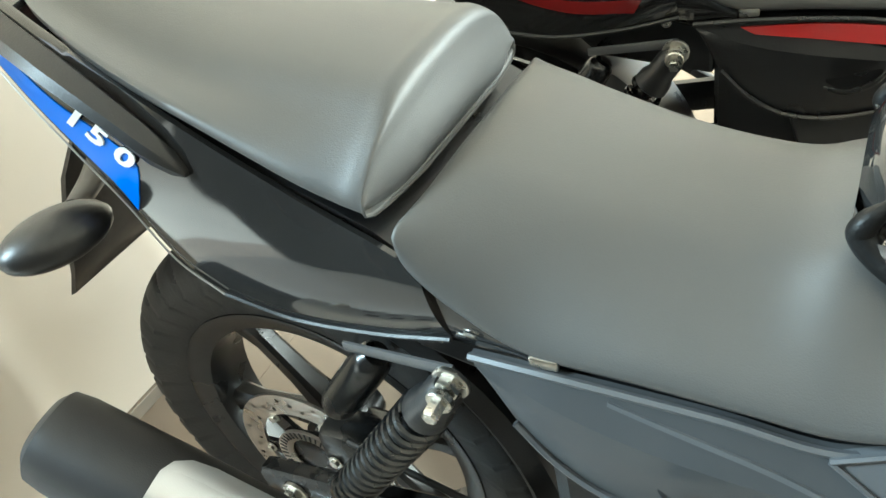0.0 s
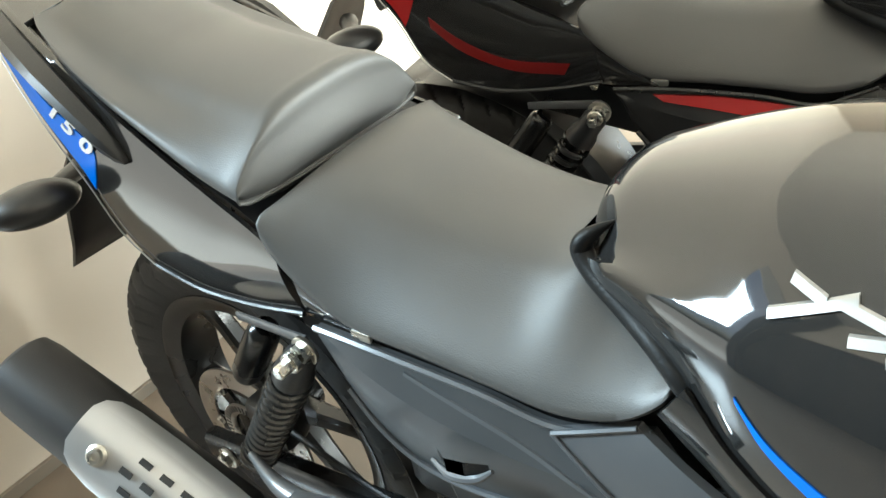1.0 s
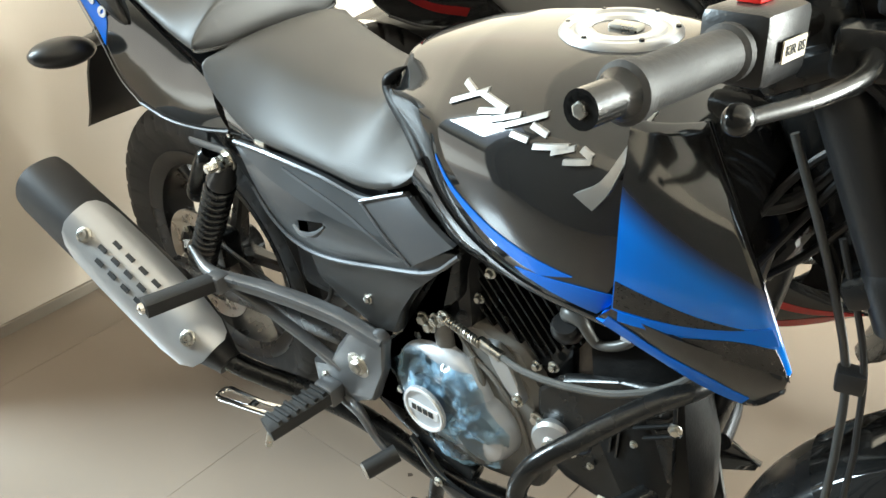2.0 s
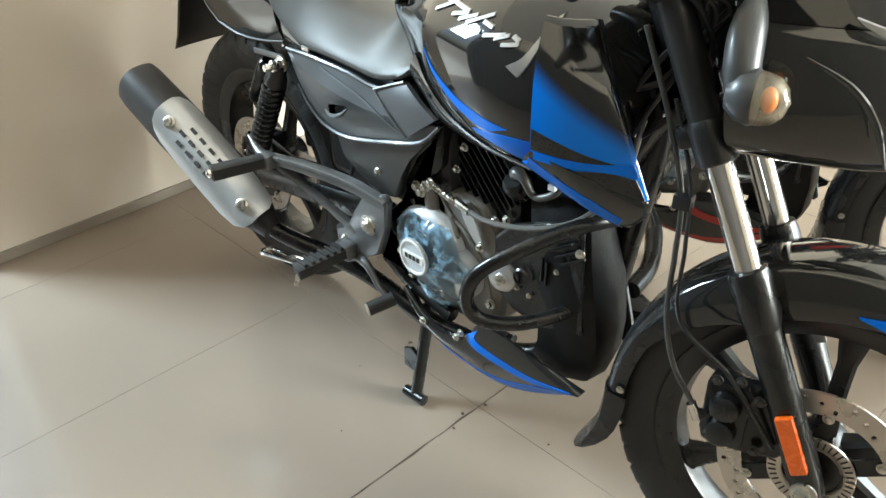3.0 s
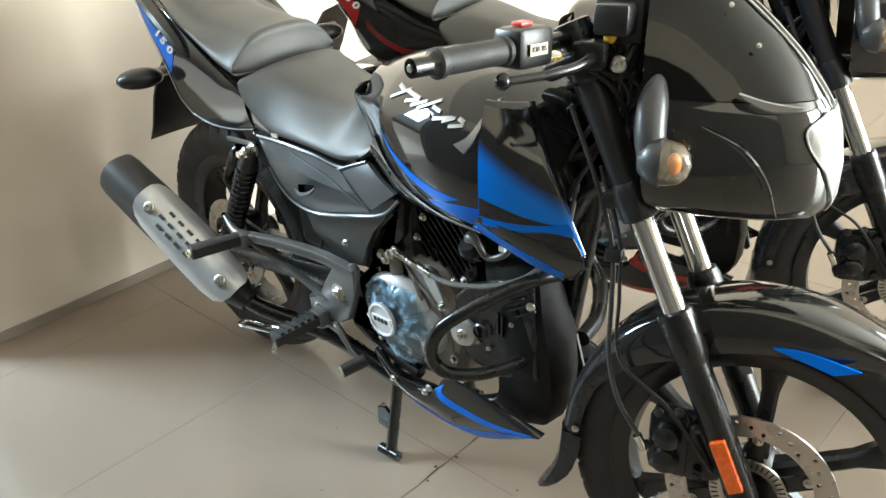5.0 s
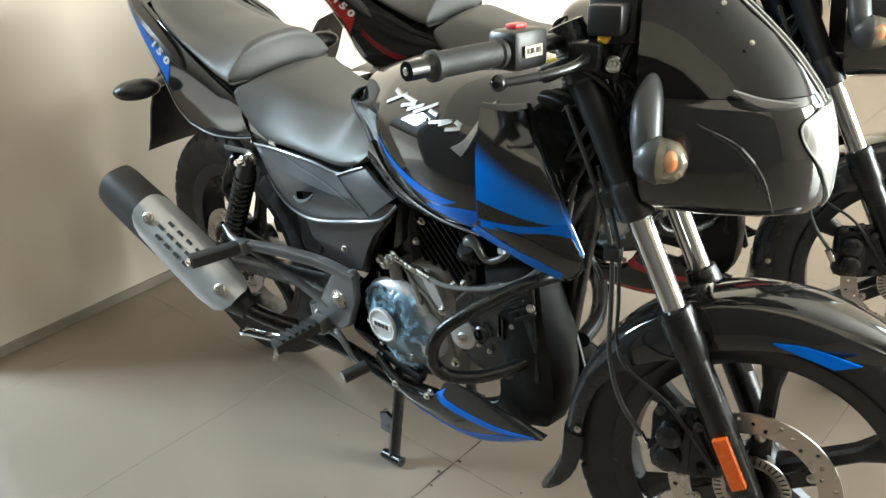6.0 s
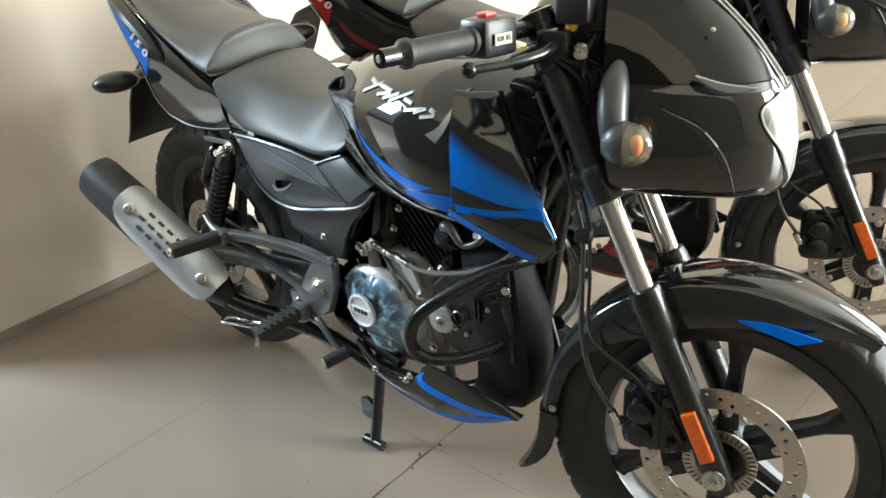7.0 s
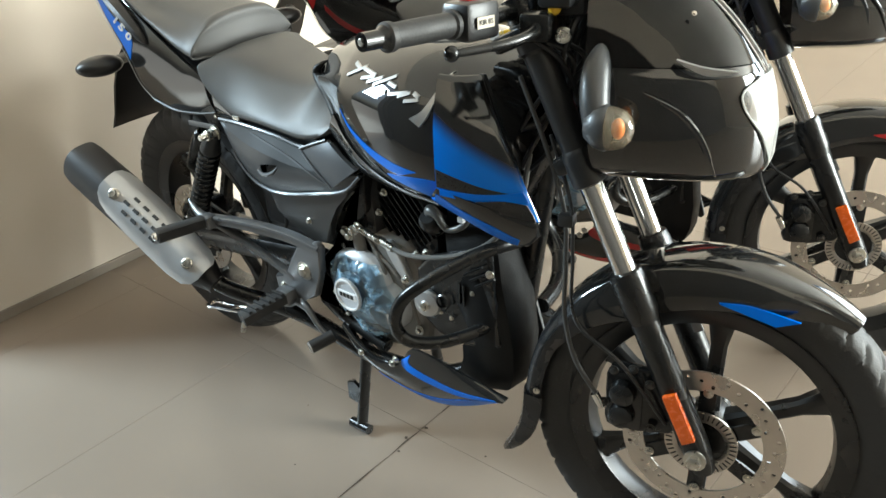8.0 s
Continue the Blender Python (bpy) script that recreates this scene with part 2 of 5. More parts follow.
def merge(bm, one):
    if bm is None:
        return one
    me = bpy.data.meshes.new("joined")
    one.to_mesh(me)
    one.free()
    bm.from_mesh(me)
    bpy.data.meshes.remove(me)
    return bm


def box(lo, hi, bevel=0.004, bm=None):
    (x0, y0, z0), (x1, y1, z1) = lo, hi
    return plate([(x0, z0), (x1, z0), (x1, z1), (x0, z1)], y0, y1, bevel, bm)


def tube(pts, r, n=0, seg=10, bm=None):
    """A round bar along a smooth line; r is one radius or one for each point."""
    radii = r if isinstance(r, (list, tuple)) else [r] * len(pts)
    n = n or (2 if len(pts) == 2 else 8 * len(pts))
    line = curve(pts, n)
    size = curve([(q, 0, 0) for q in radii], n) if len(pts) > 2 else [Vector((radii[0] + (radii[1] - radii[0]) * i / (n - 1), 0, 0)) for i in range(n)]
    rings, side = [], None
    for i, p in enumerate(line):
        d = (line[min(i + 1, n - 1)] - line[max(i - 1, 0)]).normalized()
        if side is None:
            side = d.orthogonal().normalized()
        side = (side - d * side.dot(d)).normalized()
        up = d.cross(side)
        rings.append([p + size[i].x * (math.cos(t) * side + math.sin(t) * up) for t in (2 * math.pi * k / seg for k in range(seg))])
    return loft(rings, bm=bm)


def lathe(profile, centre=(0, 0, 0), axis=(0, 1, 0), seg=32, closed=False, bm=None):
    """Turns a profile of (radius, along) round an axis."""
    d = Vector(axis).normalized()
    u = d.orthogonal().normalized() if abs(d.y) < 0.999 else Vector((1, 0, 0))
    v = d.cross(u)
    c = Vector(centre)
    rings = [[c + d * h + max(r, 1e-5) * (math.cos(t) * u + math.sin(t) * v) for t in (2 * math.pi * k / seg for k in range(seg))] for r, h in profile]
    if closed:
        rings.append(rings[0])
        one = loft(rings, caps=False)
        bmesh.ops.remove_doubles(one, verts=one.verts, dist=1e-7)
        return merge(bm, one)
    return loft(rings, bm=bm)


def bolt(c, axis, r, h, bm=None, seg=6):
    """A bolt head with a washer."""
    bm = lathe([(r * 1.5, 0), (r * 1.5, h * 0.25), (r * 1.35, h * 0.3)], c, axis, 14, bm=bm)
    return lathe([(r, h * 0.3), (r, h * 0.9), (r * 0.8, h)], c, axis, seg, bm=bm)


def moved(bm, m):
    bm.transform(m)
    return bm


def letters(text, size, m, name, mat, parent, thick=0.0006, bold=0.0):
    data = bpy.data.curves.new(name, 'FONT')
    data.body, data.size, data.extrude, data.resolution_u = text, size, thick, 3
    data.offset = bold
    data.align_x, data.align_y = 'CENTER', 'CENTER'
    tmp = new(name + "_outline", data)
    bpy.context.view_layer.update()
    me = bpy.data.meshes.new_from_object(tmp)
    bpy.data.objects.remove(tmp)
    me.transform(m)
    me.materials.clear()
    me.materials.append(mat)
    ob = new(name, me)
    ob.parent = parent
    return ob


def basis(origin, right, up):
    """The pose that lays flat drawings onto a surface."""
    r = Vector(right).normalized()
    u = (Vector(up) - r * Vector(up).dot(r)).normalized()
    n = r.cross(u)
    return Matrix.Translation(origin) @ Matrix((r, u, n)).transposed().to_4x4()

# ---- the room ----
WALL_X, TILE_SIZE, X0, Y0 = -0.655, 0.583, 0.70, -0.062
floor = tagged(new("floor", finish(box((-0.9, -1.75, -0.1), (6.2, 5.2, -0.006), 0), "floor", GROUT)), "grout bed under polished beige floor tiles", "floor", kind="structure")


def wall(name, lo, hi, label, mat=WALL):
    return tagged(new(name, finish(box(lo, hi, 0), name, mat)), label, "wall", kind="structure")


wall("wall_west", (-0.90, -0.61, 0), (WALL_X, 5, 3.0), "plain beige painted wall behind the motorcycles")
# Added out of view, dark to blacken what the tank reflects.
wall("wall_west_far", (-0.90, -1.55, 0), (WALL_X, -1.35, 3.0), "added unseen wall beside the shop front, dark for the reflections", REFLECTION_DARK)
wall("wall_west_lintel", (-0.90, -1.35, 2.5), (WALL_X, -0.61, 3.0), "beige lintel over the shop front")
wall("wall_north", (-0.90, 5, 0), (2.3, 5.2, 3.0), "plain beige painted wall")
wall("wall_north_far", (5.5, 5, 0), (6.2, 5.2, 3.0), "plain beige painted wall")
wall("wall_north_lintel", (2.3, 5, 2.7), (5.5, 5.2, 3.0), "beige lintel over the side window")
wall("wall_east_far", (6, 4.4, 0), (6.2, 5, 3.0), "plain beige painted wall beside the glazed front")
wall("wall_east_lintel", (6, 1.9, 2.8), (6.2, 4.4, 3.0), "beige lintel over the glazed front")
# Added unseen wall set close to the motorcycles, dark for their reflections.
wall("wall_south", (-0.90, -1.75, 0), (6.2, -1.55, 2.1), "added unseen lower wall, dark for black reflections in the paint", REFLECTION_DARK)
wall("wall_south_upper", (-0.90, -1.75, 2.1), (6.2, -1.55, 3.0), "plain beige wall above the added dark lower wall")
wall("wall_east", (6, -1.55, 0), (6.2, 1.9, 3.0), "plain beige painted wall")
tagged(new("ceiling", finish(box((-0.9, -1.75, 3.0), (6.2, 5.2, 3.2), 0), "ceiling", CEILING)), "white painted ceiling", "ceiling", kind="structure")
tagged(new("baseboard", finish(box((WALL_X, -0.61, 0.0), (WALL_X + 0.010, 5, 0.030), 0.002), "baseboard", SKIRTING)), "beige tile skirting along the wall", "baseboard", kind="structure")
tagged(new("ground", finish(box((-40, -40, -0.3), (40, 40, -0.11), 0), "ground", PAVING)), "pale concrete ground outside the showroom", "ground", kind="structure")

# ---- motorcycle ----
RAKE, STEER, HALF, SEAL = 24.6, 16.0, 0.083, 0.314
HUB = Vector((1.325, -0.010, 0.287))
AX = Vector((-math.sin(radians(RAKE)), 0, math.cos(radians(RAKE))))
REAR_HUB = Vector((0, 0, 0.327))


def tyre(radius, half, rim_r, grooves, slant, seg=432):
    prof = []
    for k in range(-13, 14):
        s = k / 13
        if abs(s) <= 0.75:
            h, r = half * 0.94 * math.sin(s / 0.75 * 1.15) / math.sin(1.15), radius - half * 0.78 * (1 - math.cos(s / 0.75 * 1.15))
        elif abs(s) < 0.9:
            h, r = math.copysign(half, s), radius - half * 0.78
        else:
            h, r = math.copysign(half * 0.72, s), rim_r
        prof.append((h, r, abs(s) <= 0.75))
    prof = [(-half * 0.6, rim_r - 0.012, False)] + prof + [(half * 0.6, rim_r - 0.012, False)]
    rings = []
    for i in range(seg):
        ring = []
        for k, (h, r, tread) in enumerate(prof):
            a = 2 * math.pi * i / seg
            if tread:
                ph = (i / seg * grooves + slant * abs(h) / half) % 1.0
                side = (i / seg * grooves + slant * abs(h) / half) % 2.0 < 1
                if ph < 0.2 and abs(h) > 0.1 * half and (side == (h > 0) or abs(h) > 0.45 * half):
                    r -= 0.0042
            ring.append(Vector((r * math.cos(a), h, r * math.sin(a))))
        rings.append(ring)
    rings.append(rings[0])
    bm = loft(rings, closed=False, caps=False)
    bmesh.ops.remove_doubles(bm, verts=bm.verts, dist=1e-7)
    return bm


def hub(half):
    return lathe([(0.012, -half * 0.9), (0.036, -half * 0.9), (0.040, -half * 0.6), (0.040, half * 0.6), (0.036, half * 0.9), (0.012, half * 0.9)], seg=28)


def spoke(rim_r, a):
    d, s = Vector((math.cos(a), 0, math.sin(a))), Vector((-math.sin(a), 0, math.cos(a)))
    rings = []
    for r, w, h in ((0.03, 0.017, 0.020), (0.09, 0.0125, 0.015), (0.15, 0.0125, 0.013), (rim_r - 0.03, 0.019, 0.016), (rim_r - 0.012, 0.034, 0.020)):
        rings.append([d * r + s * (w * x) + Vector((0, h * y, 0)) for x, y in ((-1, -0.6), (-0.6, -1), (0.6, -1), (1, -0.6), (1, 0.6), (0.6, 1), (-0.6, 1), (-1, 0.6))])
    return loft(rings)


def rim(rim_r, half):
    prof = [(rim_r, -half), (rim_r + 0.008, -half), (rim_r + 0.008, -half + 0.006), (rim_r - 0.012, -half + 0.012), (rim_r - 0.018, 0),
            (rim_r - 0.012, half - 0.012), (rim_r + 0.008, half - 0.006), (rim_r + 0.008, half), (rim_r, half), (rim_r - 0.022, half - 0.010), (rim_r - 0.028, 0), (rim_r - 0.022, -half + 0.010)]
    return lathe(prof, seg=72, closed=True)


def drilled_disc(r0, r1, y, thick, count=30, hole=0.0036):
    bm = bmesh.new()
    for side in (0, 1):
        yy = y + (thick / 2 if side else -thick / 2)
        for k in range(count):
            a0, a1 = 2 * math.pi * k / count, 2 * math.pi * (k + 1) / count
            am, rm = (a0 + a1) / 2, (r0 + r1) / 2 + (0.0, 0.007, -0.007)[k % 3]
            pol = lambda r, a: Vector((r * math.cos(a), yy, r * math.sin(a)))
            rc = (r0 + r1) / 2
            outer = [bm.verts.new(pol(r, a)) for r, a in ((r0, a0), (r0, am), (r0, a1), (rc, a1), (r1, a1), (r1, am), (r1, a0), (rc, a0))]
            c = pol(rm, am)
            inner = []
            for v in outer:
                inner.append(bm.verts.new(c + (v.co - c).normalized() * hole))
            for i in range(8):
                j = (i + 1) % 8
                q = (outer[i], outer[j], inner[j], inner[i])
                bm.faces.new(q if side else q[::-1])
    seg = count * 2
    for r in (r0, r1):
        ring = [[bm.verts.new((r * math.cos(2 * math.pi * i / seg), y + s * thick / 2, r * math.sin(2 * math.pi * i / seg))) for i in range(seg)] for s in (-1, 1)]
        for i in range(seg):
            j = (i + 1) % seg
            bm.faces.new((ring[0][i], ring[0][j], ring[1][j], ring[1][i]))
    bmesh.ops.remove_doubles(bm, verts=bm.verts, dist=1e-6)
    return bm


def carrier(r0, r1, y, arms, turn):
    """The black spider that bears a brake disc."""
    bm = bmesh.new()
    poly = []
    for k in range(arms):
        a = 2 * math.pi * k / arms + turn
        for r, da in ((r0, -0.34), (r0 + 0.012, -0.2), (r1, -0.13), (r1, 0.13), (r0 + 0.012, 0.2), (r0, 0.34)):
            poly.append((r * math.cos(a + da), r * math.sin(a + da)))
    return plate(poly, y - 0.003, y + 0.003, 0.001, bm)


def wheel(bike, m, radius, half, rim_half, disc_r, disc_y, turn, front):
    w = part("wheel", moved(rim(0.214, rim_half), m), RIM_BLACK, bike, "black six-spoke alloy wheel")
    part("hub", moved(hub(rim_half), m), RIM_BLACK, w)
    for k in range(6):
        part("spoke", moved(spoke(0.214, 2 * math.pi * k / 6 + turn), m), RIM_BLACK, w)
    part("tyre", moved(tyre(radius, half, 0.222, 46 if front else 40, 0.9 if front else 1.3), m), RUBBER, w, "black treaded tyre")
    part("brake_disc", moved(drilled_disc(disc_r - 0.033, disc_r, disc_y, 0.004, 36), m), DISC_STEEL, w, "drilled steel brake disc")
    part("disc_carrier", moved(carrier(0.045, disc_r - 0.024, disc_y + 0.003, 6, turn), m), MATT_BLACK, w)
    for k in range(6):
        a = 2 * math.pi * k / 6 + turn
        part("disc_bolt", moved(bolt((math.cos(a) * (disc_r - 0.036), disc_y - 0.001, math.sin(a) * (disc_r - 0.036)), (0, -1, 0), 0.0052, 0.006), m), ZINC, w)
    ring = lathe([(0.037, disc_y - 0.004), (0.042, disc_y - 0.007), (0.056, disc_y - 0.007), (0.056, disc_y - 0.003), (0.037, disc_y - 0.002)], seg=48, closed=True)
    part("sensor_ring", moved(ring, m), DISC_STEEL, w, "toothed steel sensor ring")
    slots = bmesh.new()
    for k in range(40):
        a = 2 * math.pi * k / 40
        c, s = math.cos(a), math.sin(a)
        one = box((0.044, disc_y - 0.0078, -0.0011), (0.054, disc_y - 0.0066, 0.0011), 0)
        merge(slots, moved(one, Matrix.Rotation(-a, 4, 'Y')))
    part("slotted_face", moved(slots, m), INK, w)
    return w


def motorcycle(label, place, paint, stripe, shroud_paint):
    bike = tagged(new("motorcycle"), label, "motorcycle", "motorcycles in the showroom")
    P = lambda name, bm, mat, tag="", sharp=38: part(name, bm, mat, bike, tag, sharp)
    F = Matrix.Translation(HUB) @ Matrix.Rotation(radians(STEER), 4, AX)
    G = lambda name, bm, mat, tag="": part(name, moved(bm, F), mat, bike, tag)

    # wheels
    wheel(bike, F, 0.290, 0.043, 0.034, 0.125, -0.052, 0.49, True)
    wheel(bike, Matrix.Translation(REAR_HUB), 0.312, 0.060, 0.045, 0.115, -0.068, 0.1, False)

    # fork
    for s in (-1, 1):
        side = Vector((0, s * HALF, 0))
        low = [(0.016, -0.035), (0.020, -0.02), (0.0225, 0.02), (0.0225, 0.23), (0.0245, 0.24), (0.0265, 0.25), (0.0265, 0.300), (0.024, 0.312), (0.019, SEAL)]
        G("fork_slider", lathe(low, side, AX, 28), MATT_BLACK, "satin black fork slider")
        G("fork_tube", lathe([(0.0175, SEAL - 0.01), (0.0175, 0.47)], side, AX, 28), CHROME, "chromed fork tube")
        G("fork_cover", lathe([(0.019, 0.452), (0.0255, 0.455), (0.0255, 0.50), (0.0215, 0.51), (0.0215, 0.655), (0.026, 0.66), (0.026, 0.70), (0.02, 0.705)], side, AX, 24), BLACK_PLASTIC, "black fork cover")
        G("fork_cap", bolt(side + AX * 0.705, AX, 0.011, 0.01), ZINC)
    G("lower_clamp", moved(box((-0.04, -0.098, -0.012), (0.022, 0.098, 0.016), 0.008), Matrix.Translation(AX * 0.49) @ Matrix.Rotation(radians(-RAKE), 4, 'Y')), MATT_BLACK)
    G("upper_clamp", moved(box((-0.05, -0.115, -0.012), (0.03, 0.115, 0.012), 0.008), Matrix.Translation(AX * 0.685) @ Matrix.Rotation(radians(-RAKE), 4, 'Y')), MATT_BLACK)
    G("axle_nut", bolt((0, -HALF - 0.022, 0), (0, -1, 0), 0.0115, 0.014), ZINC)
    G("axle", lathe([(0.009, -0.11), (0.009, 0.11)], seg=12), ZINC)

    # front mudguard
    rings = []
    for k in (j / 3 for j in range(73)):
        a = radians(50 + (184 - 50) * k / 24)
        wide, r = 0.058 + 0.004 * math.sin(k / 24 * 3.1), 0.306
        skirt = 0.045 + 0.03 * math.sin(k / 24 * math.pi)
        skirt -= (skirt - 0.036) * min(1, max(0, (k - 13) / 6))
        taper = min(1, 0.45 + k / 8)
        wide, skirt = wide * taper, skirt * taper
        outline = curve([(-1.0, skirt, 0), (-1.0, skirt * 0.5, 0), (-0.92, 0.016, 0), (-0.7, 0.005, 0), (0, 0, 0), (0.7, 0.005, 0), (0.92, 0.016, 0), (1.0, skirt * 0.5, 0), (1.0, skirt, 0)], 33)
        row = [Vector(((r - p.y) * math.cos(a), p.x * wide, (r - p.y) * math.sin(a))) for p in outline]
        inner = [p + (Vector((0, 0, 0)) - p).normalized() * 0.003 for p in row]
        rings.append(row + inner[::-1])
    G("front_mudguard", loft(rings[:49]), paint, "glossy black front mudguard")
    G("rear_guard", loft([[p * (0.994 if q < 33 else 1.0) for q, p in enumerate(r)] for r in rings[48:]]), GUARD_SATIN, "satin black rear half of the mudguard")
    rings = []
    for a, r, wide, drop in ((177, 0.304, 0.0635, 0.038), (182, 0.305, 0.063, 0.038), (187, 0.310, 0.061, 0.036), (191, 0.319, 0.060, 0.036), (194.5, 0.333, 0.058, 0.036), (198, 0.352, 0.053, 0.030), (200, 0.366, 0.046, 0.020), (201, 0.374, 0.036, 0.010)):
        a = radians(a)
        row = [Vector(((r - d) * math.cos(a), q * wide, (r - d) * math.sin(a))) for q, d in ((-1, drop), (-0.95, 0.008), (-0.6, 0), (0, -0.002), (0.6, 0), (0.95, 0.008), (1, drop))]
        rings.append(row + [p * 0.985 for p in row[::-1]])
    G("mudguard_flap", loft(rings), GUARD_SATIN, "matt black flared mudguard end")
    G("mudguard_bolt", bolt((-0.272, -0.063, 0.028), (0, -1, 0), 0.004, 0.004), ZINC)
    return bike, P, G, F


from mathutils.bvhtree import BVHTree


def wrap(tree, a, b, nu, nv, lift=0.0012, thick=0.0012, side=-1):
    """A thin decal laid onto a body panel; a and b are edge lines of (x, z)."""
    a, b = curve([(x, 0, z) for x, z in a], nu), curve([(x, 0, z) for x, z in b], nu)
    bm = bmesh.new()
    top, under = [], []
    last = 0.15
    for p, q in zip(a, b):
        r, u = [], []
        for v in range(nv):
            c = p.lerp(q, v / (nv - 1))
            hit = tree.ray_cast(Vector((c.x, side * 1.0, c.z)), Vector((0, -side, 0)))
            if hit[0] is not None and abs(hit[0].y) > 0.03:
                last = abs(hit[0].y)
            r.append(bm.verts.new((c.x, side * (last + lift), c.z)))
            u.append(bm.verts.new((c.x, side * (last + lift - thick), c.z)))
        top.append(r)
        under.append(u)
    for g in (top, under):
        for r, s in zip(g, g[1:]):
            for i in range(nv - 1):
                bm.faces.new((r[i], r[i + 1], s[i + 1], s[i]))
    for p, q in ((top[0], under[0]), (top[-1], under[-1]), ([r[0] for r in top], [r[0] for r in under]), ([r[-1] for r in top], [r[-1] for r in under])):
        for i in range(len(p) - 1):
            bm.faces.new((p[i], p[i + 1], q[i + 1], q[i]))
    return bm


def bar(a, b, high, thick, bm=None, up=(0, 0, 1)):
    """A straight bar of rectangular section with softened edges; high and thick give both ends."""
    a, b = Vector(a), Vector(b)
    d = (b - a).normalized()
    u = (Vector(up) - d * Vector(up).dot(d)).normalized()
    w = d.cross(u)
    rings = []
    for p, h, t in ((a, high[0], thick[0]), (b, high[1], thick[1])):
        rings.append([p + u * (h / 2 * x) + w * (t / 2 * y) for x, y in ((-1, -0.6), (-0.7, -1), (0.7, -1), (1, -0.6), (1, 0.6), (0.7, 1), (-0.7, 1), (-1, 0.6))])
    return loft(rings, bm=bm)


def beam(pts, high, thick, n=24, bm=None):
    """A curved cast arm of rectangular section with a raised rib."""
    line, size = curve(pts, n), curve([(h, t, 0) for h, t in zip(high, thick)], n)
    rings = []
    for i, p in enumerate(line):
        d = (line[min(i + 1, n - 1)] - line[max(i - 1, 0)]).normalized()
        w = Vector((0, 1, 0)) - d * d.y
        w.normalize()
        u = w.cross(d)
        u = -u if u.z < 0 else u
        h, t = size[i].x / 2, size[i].y / 2
        rings.append([p + u * (h * x) + w * (t * y) for x, y in ((-1, -0.5), (-0.85, -0.8), (0.15, -0.8), (0.4, -1.25), (0.85, -1.1), (1, -0.7), (1, 0.7), (0.8, 1), (-0.8, 1), (-1, 0.7))])
    return loft(rings, bm=bm)


def ball(c, sx, sy, sz, n=14, bm=None):
    one = bmesh.new()
    bmesh.ops.create_uvsphere(one, u_segments=n + 6, v_segments=n, radius=1)
    one.transform(Matrix.Translation(c) @ Matrix.Diagonal((sx, sy, sz, 1)))
    return merge(bm, one)


